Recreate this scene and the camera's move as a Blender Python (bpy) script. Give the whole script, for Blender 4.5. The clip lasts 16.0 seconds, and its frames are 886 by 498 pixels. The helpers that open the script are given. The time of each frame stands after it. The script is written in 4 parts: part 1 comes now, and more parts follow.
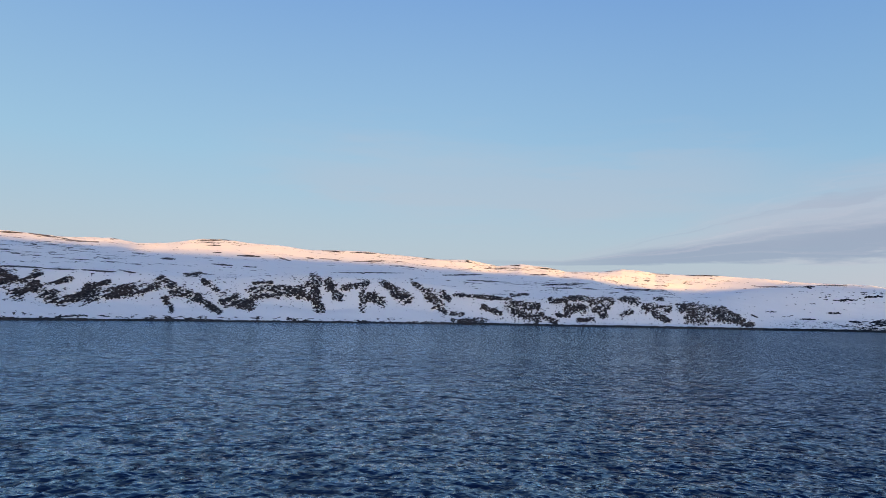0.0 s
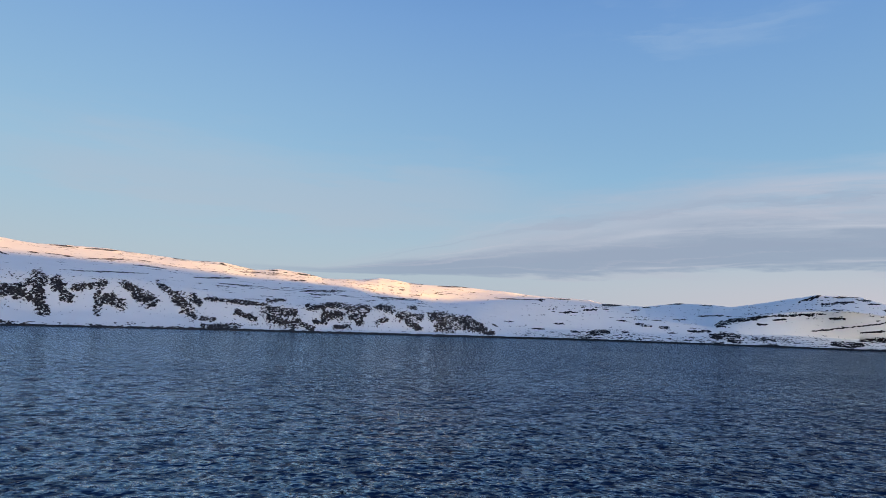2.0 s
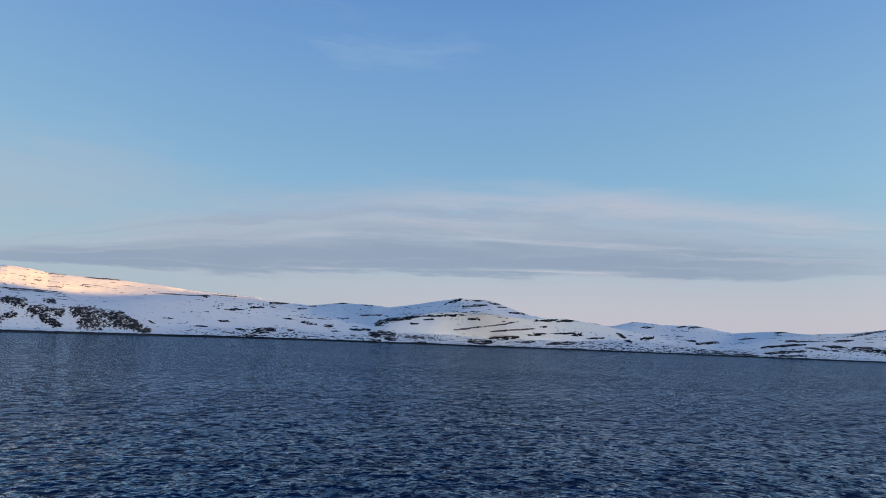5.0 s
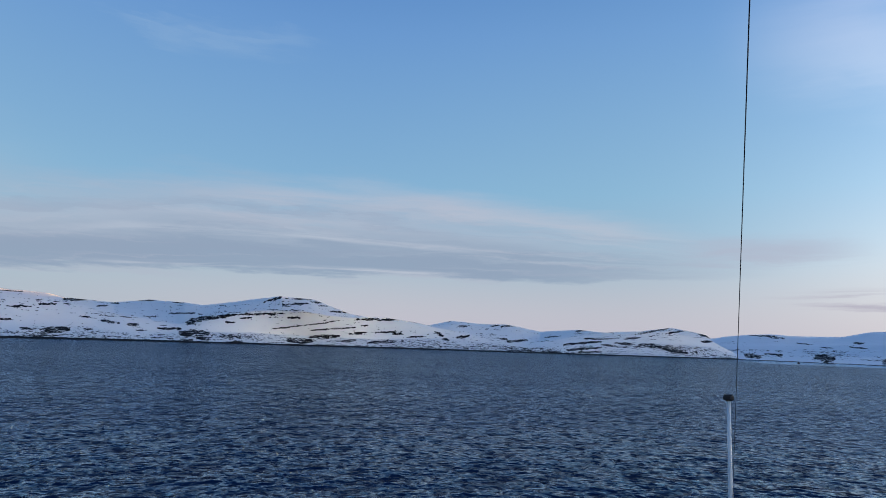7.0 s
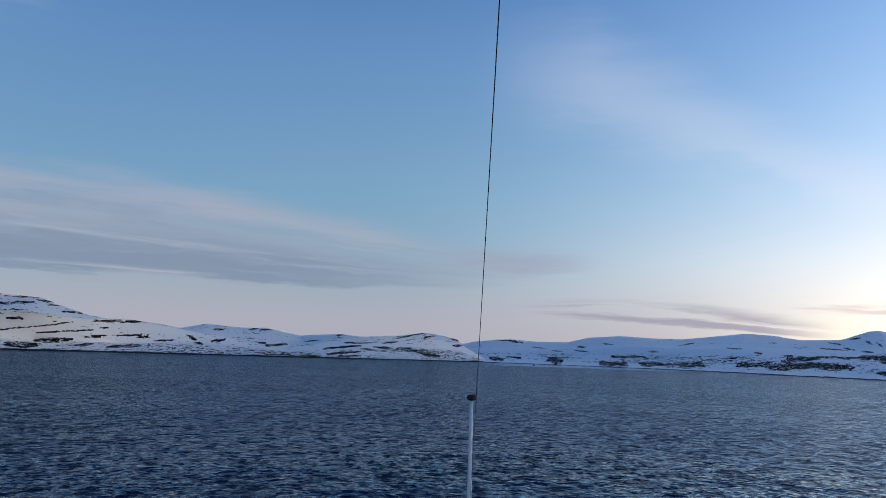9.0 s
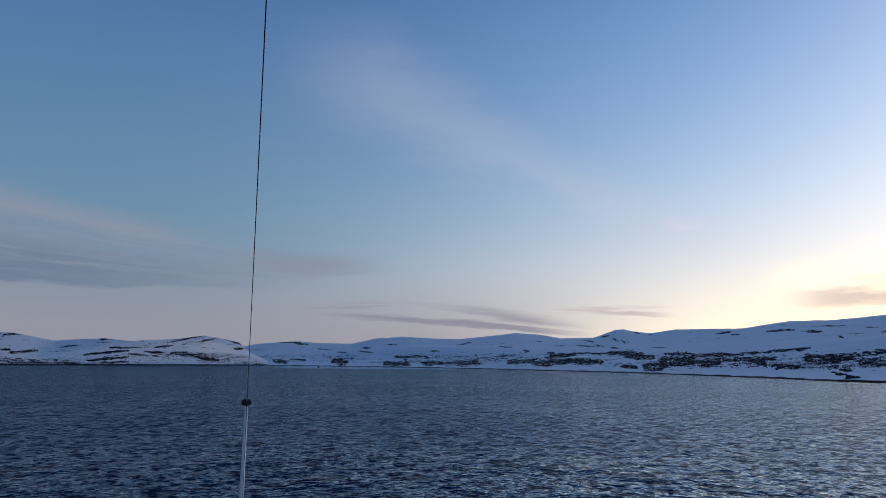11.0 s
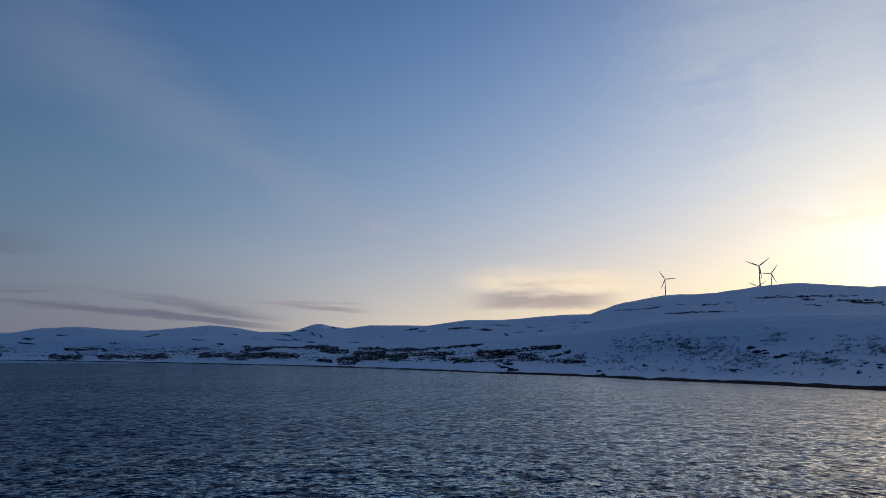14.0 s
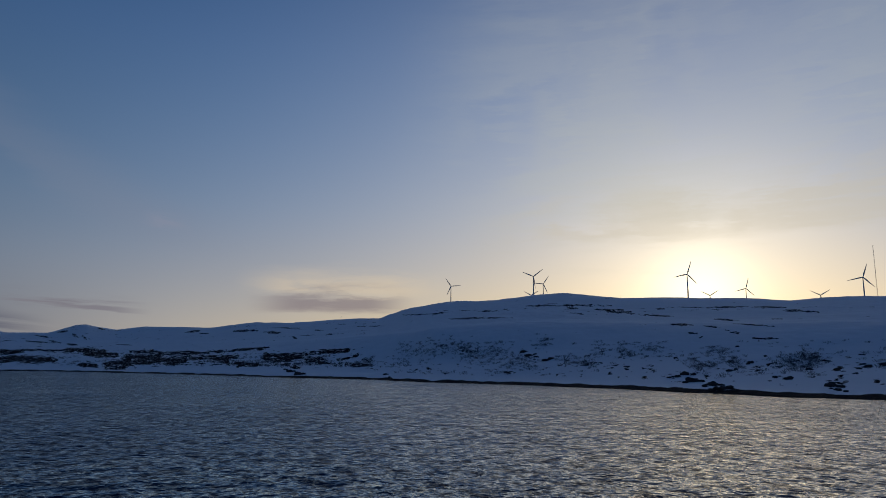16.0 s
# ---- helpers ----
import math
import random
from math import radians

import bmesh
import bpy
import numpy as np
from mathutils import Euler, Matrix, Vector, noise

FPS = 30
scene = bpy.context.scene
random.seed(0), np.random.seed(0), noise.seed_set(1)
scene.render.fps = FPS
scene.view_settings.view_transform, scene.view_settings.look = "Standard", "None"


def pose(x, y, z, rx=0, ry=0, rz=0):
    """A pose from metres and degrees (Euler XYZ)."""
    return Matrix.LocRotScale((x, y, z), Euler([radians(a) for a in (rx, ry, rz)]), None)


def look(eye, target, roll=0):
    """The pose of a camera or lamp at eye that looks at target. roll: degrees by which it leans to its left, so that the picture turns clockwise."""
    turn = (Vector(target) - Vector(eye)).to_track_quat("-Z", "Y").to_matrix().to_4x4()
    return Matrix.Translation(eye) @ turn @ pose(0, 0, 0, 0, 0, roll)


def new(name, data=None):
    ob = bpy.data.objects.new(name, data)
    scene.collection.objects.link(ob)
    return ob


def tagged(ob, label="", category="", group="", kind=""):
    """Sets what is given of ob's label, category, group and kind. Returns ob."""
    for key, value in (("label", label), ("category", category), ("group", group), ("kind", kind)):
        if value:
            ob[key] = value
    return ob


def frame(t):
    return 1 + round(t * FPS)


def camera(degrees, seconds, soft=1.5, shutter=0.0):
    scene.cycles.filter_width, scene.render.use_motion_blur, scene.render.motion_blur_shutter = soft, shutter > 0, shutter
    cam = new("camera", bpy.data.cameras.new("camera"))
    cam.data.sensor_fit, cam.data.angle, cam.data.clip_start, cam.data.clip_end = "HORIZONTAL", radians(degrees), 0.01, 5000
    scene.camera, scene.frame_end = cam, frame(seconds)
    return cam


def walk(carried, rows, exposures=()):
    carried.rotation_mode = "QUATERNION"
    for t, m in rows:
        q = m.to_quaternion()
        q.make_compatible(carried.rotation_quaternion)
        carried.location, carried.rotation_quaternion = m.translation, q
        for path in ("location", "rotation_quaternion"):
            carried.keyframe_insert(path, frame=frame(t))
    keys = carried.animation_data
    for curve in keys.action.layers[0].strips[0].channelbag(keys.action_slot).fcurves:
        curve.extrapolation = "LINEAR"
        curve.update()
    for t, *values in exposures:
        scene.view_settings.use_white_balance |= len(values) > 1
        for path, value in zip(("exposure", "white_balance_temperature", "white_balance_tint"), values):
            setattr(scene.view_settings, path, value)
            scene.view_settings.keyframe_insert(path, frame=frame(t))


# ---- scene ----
# ---------------------------------------------------------------- camera
HEADING = 84.4          # azimuth of the white pole, degrees clockwise from +y
EYE = 20.0              # height of the eye above the sea


def aim(az, el):
    a, e = radians(az), radians(el)
    return Vector((math.cos(e) * math.sin(a), math.cos(e) * math.cos(a), math.sin(e)))


def spot(az, d, z=0.0):
    return Vector((d * math.sin(radians(az)), d * math.cos(radians(az)), z))


cam = camera(65.84, 16.0, soft=0.75)
# seconds, azimuth, pitch, lean of the picture, sideways shift of the eye in metres
TURN = [
    (0.0, -0.06, 5.382, 1.436, -0.12), (0.5, 4.749, 5.5, 2.229, -0.12), (1.0, 8.891, 6.196, 2.312, -0.12),
    (1.5, 13.757, 5.511, 2.138, -0.11), (2.0, 19.88, 6.581, 2.242, -0.11), (2.5, 24.222, 6.72, 2.099, -0.11),
    (3.0, 27.985, 7.753, 2.204, -0.10), (3.5, 32.011, 7.897, 3.257, -0.10), (4.0, 39.056, 7.908, 2.214, -0.09),
    (4.2, 40.641, 7.801, 1.867, -0.09), (6.3, 57.126, 8.119, 2.748, -0.07), (6.5, 58.17, 8.19, 2.141, -0.06),
    (7.0, 61.945, 7.987, 2.042, -0.045), (7.5, 67.962, 8.895, 1.76, -0.01), (8.0, 72.591, 8.988, 2.531, 0.0),
    (8.5, 77.692, 8.914, 1.958, 0.0), (9.0, 81.648, 8.98, 1.834, 0.005), (9.2, 84.425, 9.051, 1.542, 0.017),
    (11.3, 102.027, 9.086, 0.286, 0.16), (11.5, 103.951, 8.794, 0.162, 0.195), (12.0, 108.008, 9.169, 0.522, 0.26),
    (12.5, 112.769, 9.081, 0.434, 0.25), (13.0, 116.024, 9.491, 0.781, 0.27), (13.5, 120.07, 8.988, 0.711, 0.28),
    (14.0, 124.192, 9.197, 0.588, 0.29), (14.5, 129.317, 9.528, 0.819, 0.30), (15.0, 133.745, 9.746, 0.921, 0.31),
    (15.5, 137.499, 9.592, 0.419, 0.32), (16.0, 141.608, 9.628, 0.368, 0.33)]
side = spot(HEADING + 90, 1.0)
rows = []
for t, az, el, lean, shift in TURN:
    eye = side * shift + Vector((0, 0, EYE))
    rows.append((t, look(eye, eye + aim(az, el), lean)))
# seconds, stops, white balance in kelvin, tint
EXPOSURES = [(0.0, 1.72, 6650, 13), (4.0, 1.56, 6450, 11), (6.5, 1.56, 6350, 10), (8.0, 1.48, 6200, 10), (9.0, 1.24, 6150, 11),
             (11.5, 0.62, 5950, 13), (13.0, 0.20, 5690, 13), (14.5, -0.23, 5500, 13), (16.0, -0.70, 5320, 13)]
walk(cam, rows, EXPOSURES)

# ---------------------------------------------------------------- light
SUN_AZ, SUN_EL = 162.4, 0.92
sun = new("sun", bpy.data.lights.new("sun", "SUN"))
sun.data.energy, sun.data.angle, sun.data.color = 5.5, radians(0.5), (1.0, 0.52, 0.09)
sun.matrix_world = look((0, 0, 400), Vector((0, 0, 400)) - aim(SUN_AZ, SUN_EL))

world = bpy.data.worlds.new("sky")
scene.world = world
world.use_nodes = True
wt = world.node_tree
wt.nodes.clear()


class Nodes:
    """Small helper that strings shader nodes together."""

    def __init__(self, tree):
        self.tree = tree

    def node(self, kind, **settings):
        n = self.tree.nodes.new(kind)
        for key, value in settings.items():
            setattr(n, key, value)
        return n

    def put(self, socket, value):
        if isinstance(value, bpy.types.NodeSocket):
            self.tree.links.new(value, socket)
        else:
            socket.default_value = value

    def math(self, op, a, b=0.0, c=0.0, clamp=False):
        n = self.node("ShaderNodeMath", operation=op, use_clamp=clamp)
        for s, v in zip(n.inputs, (a, b, c)):
            self.put(s, v)
        return n.outputs[0]

    def vec(self, x, y, z):
        n = self.node("ShaderNodeCombineXYZ")
        for s, v in zip(n.inputs, (x, y, z)):
            self.put(s, v)
        return n.outputs[0]

    def noise(self, vector, scale, detail=4.0, rough=0.55, distortion=0.0):
        n = self.node("ShaderNodeTexNoise")
        self.put(n.inputs["Vector"], vector)
        n.inputs["Scale"].default_value = scale
        n.inputs["Detail"].default_value = detail
        n.inputs["Roughness"].default_value = rough
        n.inputs["Distortion"].default_value = distortion
        return n.outputs["Fac"]

    def step(self, value, low, high, to_low=0.0, to_high=1.0):
        n = self.node("ShaderNodeMapRange", interpolation_type="SMOOTHSTEP")
        for s, v in zip(n.inputs, (value, low, high, to_low, to_high)):
            self.put(s, v)
        return n.outputs[0]

    def ramp(self, value, stops):
        n = self.node("ShaderNodeValToRGB")
        self.put(n.inputs[0], value)
        while len(n.color_ramp.elements) < len(stops):
            n.color_ramp.elements.new(0.5)
        for e, (p, col) in zip(n.color_ramp.elements, stops):
            e.position, e.color = p, (*col, 1)
        return n.outputs[0]

    def mix(self, fac, a, b, blend="MIX"):
        n = self.node("ShaderNodeMix", data_type="RGBA", blend_type=blend)
        self.put(n.inputs[0], fac)
        for s, v in ((n.inputs[6], a), (n.inputs[7], b)):
            self.put(s, (*v, 1) if isinstance(v, tuple) else v)
        return n.outputs[2]

    def bump(self, height, strength, distance, normal=None):
        n = self.node("ShaderNodeBump")
        n.inputs["Strength"].default_value = strength
        n.inputs["Distance"].default_value = distance
        self.put(n.inputs["Height"], height)
        if normal:
            self.put(n.inputs["Normal"], normal)
        return n.outputs[0]


w = Nodes(wt)
way = w.node("ShaderNodeTexCoord").outputs["Generated"]
xyz = w.node("ShaderNodeSeparateXYZ")
w.put(xyz.inputs[0], way)
el = w.math("MULTIPLY", w.math("ARCSINE", xyz.outputs[2]), 57.29578)
az = w.math("MULTIPLY", w.math("ARCTAN2", xyz.outputs[0], xyz.outputs[1]), 57.29578)
# clear sky: pale at the horizon, blue above
lift = w.math("DIVIDE", el, 90.0, clamp=True)
clear = w.ramp(lift, [(0.0, (0.42, 0.52, 0.60)), (0.06, (0.37, 0.52, 0.64)), (0.14, (0.27, 0.50, 0.70)),
                      (0.28, (0.17, 0.36, 0.67)), (0.36, (0.10, 0.26, 0.58)), (0.5, (0.045, 0.14, 0.42)), (1.0, (0.015, 0.055, 0.21))])
# deeper blue at right angles to the sunset
deep = w.math("MULTIPLY", w.step(az, -5.0, 35.0), w.step(az, 48.0, 80.0, 1.0, 0.0))
clear = w.mix(w.math("MULTIPLY", deep, w.step(el, 4.0, 16.0)), clear, (0.86, 0.91, 0.97), "MULTIPLY")
# the sunset side: brighter blue all over, warm and pale low down, an aureole set above the hidden sun to fit the view
dot = w.node("ShaderNodeVectorMath", operation="DOT_PRODUCT")
w.put(dot.inputs[0], way)
dot.inputs[1].default_value = aim(SUN_AZ, 5.0)
near = w.math("MAXIMUM", dot.outputs["Value"], 0.0)


def glow_of(base, power, colour, fade=0.0):
    g = w.node("ShaderNodeVectorMath", operation="SCALE")
    g.inputs[0].default_value = colour
    f = w.math("POWER", near, power)
    if fade:
        f = w.math("MULTIPLY", f, w.math("POWER", w.math("SUBTRACT", 1.0, lift), fade))
    w.put(g.inputs["Scale"], f)
    return w.mix(1.0, base, g.outputs[0], "ADD")


lit_sky = glow_of(clear, 2.2, (0.66, 1.17, 2.0), 2.3)
low = w.math("POWER", w.math("SUBTRACT", 1.0, lift), 11.0)
band = w.math("MULTIPLY", w.math("POWER", near, 2.2), low)
lit_sky = w.mix(w.math("MULTIPLY", band, 1.65, clamp=True), lit_sky, (3.2, 2.35, 1.2))
pink = w.math("MULTIPLY", w.math("MULTIPLY", w.math("MULTIPLY", w.step(az, 12.0, 60.0), w.step(az, 96.0, 122.0, 1.0, 0.0)), w.step(el, 1.0, 9.0, 1.0, 0.0)), 0.8)
lit_sky = w.mix(pink, lit_sky, (0.60, 0.58, 0.66))
lit_sky = glow_of(lit_sky, 11.0, (1.66, 1.17, 0.45))
lit_sky = glow_of(lit_sky, 70.0, (2.3, 1.75, 0.85))
lit_sky = glow_of(lit_sky, 500.0, (3.4, 2.8, 1.5))
nishita = w.node("ShaderNodeTexSky", sky_type="NISHITA", sun_disc=False, sun_elevation=radians(SUN_EL), sun_rotation=radians(SUN_AZ))
air = w.node("ShaderNodeVectorMath", operation="SCALE")
w.put(air.inputs[0], nishita.outputs[0])
air.inputs["Scale"].default_value = 0.05
full_sky = w.mix(1.0, lit_sky, air.outputs[0], "ADD")


def along_az(points, top=40.0):
    """A height that changes with the azimuth."""
    stops = [((a + 180) / 360, (v / top,) * 3) for a, v in points]
    r = w.ramp(w.math("DIVIDE", w.math("ADD", az, 180.0), 360.0), stops)
    return w.math("MULTIPLY", r, top)


def bank(base, lower, upper, ends, soft, colour, amount, cover=0.35, wide=0.035, tall=3.0, seed=0.0, edge=0.12, ragged=0.8):
    """A bank of stratus between two curves of height; ends: azimuths at which it starts and stops."""
    lo, hi = along_az(lower), along_az(upper)
    rag = w.noise(w.vec(w.math("MULTIPLY", az, 0.07), w.math("MULTIPLY", el, 0.5), seed + 50.0), 1.0, 6.0, 0.6, 0.0)
    s = w.math("DIVIDE", w.math("SUBTRACT", el, lo), w.math("MAXIMUM", w.math("SUBTRACT", hi, lo), 0.1))
    s = w.math("ADD", s, w.math("MULTIPLY", w.math("SUBTRACT", rag, 0.5), ragged))
    grain = w.noise(w.vec(w.math("MULTIPLY", az, wide), w.math("MULTIPLY", s, tall), seed), 1.0, 5.0, 0.55, 0.3)
    m = w.math("MULTIPLY", w.step(az, ends[0], ends[0] + soft), w.step(az, ends[1] - soft, ends[1], 1.0, 0.0))
    m = w.math("MULTIPLY", m, w.step(s, 0.0, edge))
    m = w.math("MULTIPLY", m, w.step(s, 0.45, 1.05, 1.0, 0.0))
    m = w.math("MULTIPLY", m, w.step(grain, cover, cover + 0.25))
    return w.mix(w.math("MULTIPLY", m, amount, clamp=True), base, colour)


LOWER = [(10, 4.2), (30, 4.2), (45, 5.3), (60, 5.4), (80, 5.5), (92, 6.2)]
UPPER = [(10, 5.0), (20, 8.0), (28, 11.0), (42, 14.0), (58, 13.6), (72, 11.4), (85, 9.2), (92, 7.2)]
full_sky = bank(full_sky, LOWER, UPPER, (0, 91), 32, (0.50, 0.53, 0.63), 0.65, 0.25, 0.02, 1.6, 5.0)
full_sky = bank(full_sky, LOWER, [(a, 0.45 * l + 0.55 * u) for (a, u), l in zip(UPPER, (4.2, 4.2, 4.3, 5, 5.4, 5.5, 5.8, 6.2))], (-4, 90), 24, (0.31, 0.40, 0.53), 0.85, 0.22, 0.02, 2.2, 3.0)
full_sky = bank(full_sky, [(38, 8.6), (55, 8.9), (72, 8.0), (84, 7.0)], [(38, 13.2), (55, 13.8), (72, 12.0), (84, 10.0)], (38, 86), 12, (0.71, 0.65, 0.70), 0.45, 0.36, 0.03, 2.0, 6.0, 0.3)
# bright gaps between its layers
full_sky = bank(full_sky, [(22, 5.6), (30, 6.6), (37, 7.8), (51, 8.2), (65, 7.5), (75, 7.2)], [(22, 6.3), (30, 7.4), (37, 8.7), (51, 9.1), (65, 8.3), (75, 7.7)], (26, 72), 16, (0.60, 0.65, 0.74), 0.6, 0.35, 0.05, 1.5, 7.0, 0.4)
full_sky = bank(full_sky, [(30, 4.9), (45, 5.6), (65, 5.7)], [(30, 5.4), (45, 6.2), (65, 6.2)], (32, 66), 8, (0.62, 0.66, 0.74), 0.7, 0.38, 0.08, 1.5, 8.0, 0.4)
# thin streaks through the whole bank
full_sky = bank(full_sky, LOWER, UPPER, (4, 88), 14, (0.66, 0.65, 0.73), 0.30, 0.50, 0.030, 9.0, 41.0, 0.2, 0.5)
full_sky = bank(full_sky, LOWER, UPPER, (4, 88), 14, (0.34, 0.41, 0.54), 0.50, 0.48, 0.028, 7.0, 43.0, 0.2, 0.5)
# low streaks towards the sunset
full_sky = bank(full_sky, [(85, 3.6), (95, 3.2), (102, 2.8), (112, 1.9)], [(85, 4.8), (95, 5.2), (102, 5.0), (112, 3.6)], (86, 113), 7, (0.50, 0.47, 0.56), 0.8, 0.38, 0.06, 3.0, 12.0)
full_sky = bank(full_sky, [(78, 6.6), (94, 6.6)], [(78, 9.6), (94, 9.4)], (78, 96), 7, (0.50, 0.51, 0.62), 0.6, 0.34, 0.06, 2.0, 14.0)
full_sky = bank(full_sky, [(107, 4.0), (118, 3.7)], [(107, 5.5), (118, 5.2)], (106, 119), 4, (1.15, 0.95, 0.88), 0.8, 0.42, 0.1, 2.5, 16.0)
full_sky = bank(full_sky, [(126, 4.9), (140, 5.1)], [(126, 7.9), (133, 8.5), (141, 7.8)], (124, 143), 6, (4.3, 3.1, 1.65), 0.48, 0.30, 0.10, 1.6, 18.0, 0.4)
full_sky = bank(full_sky, [(126, 3.9), (140, 4.2)], [(126, 6.4), (133, 7.0), (141, 6.4)], (125, 140), 5, (1.25, 0.92, 0.82), 0.7, 0.32, 0.10, 2.0, 19.0, 0.25)
# thin high veils
full_sky = bank(full_sky, [(-25, 7.0), (20, 6.0)], [(-25, 17.0), (20, 16.0)], (-22, 34), 16, (0.50, 0.54, 0.62), 0.35, 0.34, 0.03, 1.2, 33.0, 0.4)
full_sky = bank(full_sky, [(84, 18.5), (94, 16.5), (101, 13.5), (108, 10.8), (116, 8.6), (126, 6.5)], [(84, 29.0), (94, 29.0), (101, 25.0), (108, 20.0), (116, 15.5), (126, 11.5)], (83, 127), 12, (1.30, 1.22, 1.24), 0.20, 0.22, 0.05, 1.2, 23.0, 0.5, 0.35)
full_sky = bank(full_sky, [(28, 21.5), (54, 21.5)], [(28, 28), (54, 28)], (28, 54), 10, (0.40, 0.56, 0.76), 0.3, 0.46, 0.10, 2.4, 25.0, 0.3)
full_sky = bank(full_sky, [(140, 8.0), (180, 8.0)], [(140, 34), (180, 38)], (136, 200), 16, (3.0, 2.7, 1.8), 0.26, 0.32, 0.05, 1.6, 29.0, 0.3)
full_sky = bank(full_sky, [(116, 10.4), (122, 9.8)], [(116, 12.2), (122, 11.6)], (117, 121.5), 2, (1.5, 1.4, 1.45), 0.5, 0.40, 0.2, 1.5, 31.0, 0.3)
full_sky = bank(full_sky, [(146, 8.5), (184, 9.5)], [(146, 13.5), (160, 16.0), (184, 17.0)], (143, 190), 9, (3.4, 2.7, 1.55), 0.38, 0.34, 0.09, 2.4, 37.0, 0.4, 1.2)
back = w.node("ShaderNodeBackground")
w.put(back.inputs[0], full_sky)
back.inputs[1].default_value = 0.30
w.tree.links.new(back.outputs[0], w.node("ShaderNodeOutputWorld").inputs[0])


# ---------------------------------------------------------------- materials
def material(name):
    m = bpy.data.materials.new(name)
    m.use_nodes = True
    k = Nodes(m.node_tree)
    return m, k, m.node_tree.nodes["Principled BSDF"]


def plain(name, colour, rough=0.6, metal=0.0, grain=8.0, vary=0.25, bump=0.0):
    m, k, p = material(name)
    pos = k.node("ShaderNodeTexCoord").outputs["Object"]
    n = k.math("ADD", k.math("MULTIPLY", k.noise(pos, grain, 5), 0.6), k.math("MULTIPLY", k.noise(pos, grain * 0.12, 3), 0.4))
    k.put(p.inputs["Base Color"], k.mix(n, tuple(c * (1 - vary) for c in colour), tuple(c * (1 + vary) for c in colour)))
    p.inputs["Roughness"].default_value, p.inputs["Metallic"].default_value = rough, metal
    if bump:
        k.put(p.inputs["Normal"], k.bump(k.noise(pos, grain * 2, 6), 0.6, bump))
    return m


def snow_and_rock(name, rock_dark, rock_light, detail, ragged, size, snow_low, snow_high):
    m, k, p = material(name)
    pos = k.node("ShaderNodeNewGeometry").outputs["Position"]
    rock = k.node("ShaderNodeAttribute", attribute_name="rock").outputs["Fac"]
    fine = k.noise(pos, size, detail, 0.65)
    edge = k.math("ADD", rock, k.math("MULTIPLY", k.math("SUBTRACT", fine, 0.5), ragged))
    bare = k.step(edge, 0.45, 0.55)
    snow = k.mix(k.noise(pos, 0.01, 4), snow_low, snow_high)
    stone = k.mix(k.step(k.noise(pos, size * 1.4, 4, 0.6), 0.36, 0.62), rock_dark, rock_light)
    stone = k.mix(k.step(k.noise(pos, 0.4, 4), 0.58, 0.75), stone, tuple(c * 1.8 for c in rock_light))
    stone = k.mix(k.step(k.noise(pos, 0.012, 3), 0.45, 0.62, 0.0, 0.4), stone, tuple(c * t for c, t in zip(rock_light, (1.25, 1.05, 0.9))))
    k.put(p.inputs["Base Color"], k.mix(bare, snow, stone))
    k.put(p.inputs["Roughness"], k.math("ADD", 0.65, k.math("MULTIPLY", bare, 0.25)))
    k.put(p.inputs["Specular IOR Level"], k.math("SUBTRACT", 0.25, k.math("MULTIPLY", bare, 0.20)))
    drift = k.noise(pos, 0.03, 5, 0.55)
    crag = k.math("MULTIPLY", k.noise(pos, 0.12, 8, 0.7), bare)
    k.put(p.inputs["Normal"], k.bump(crag, 0.9, 5.0, k.bump(drift, 0.5, 4.0)))
    return m


WIND = 70.0     # the chop runs along this azimuth


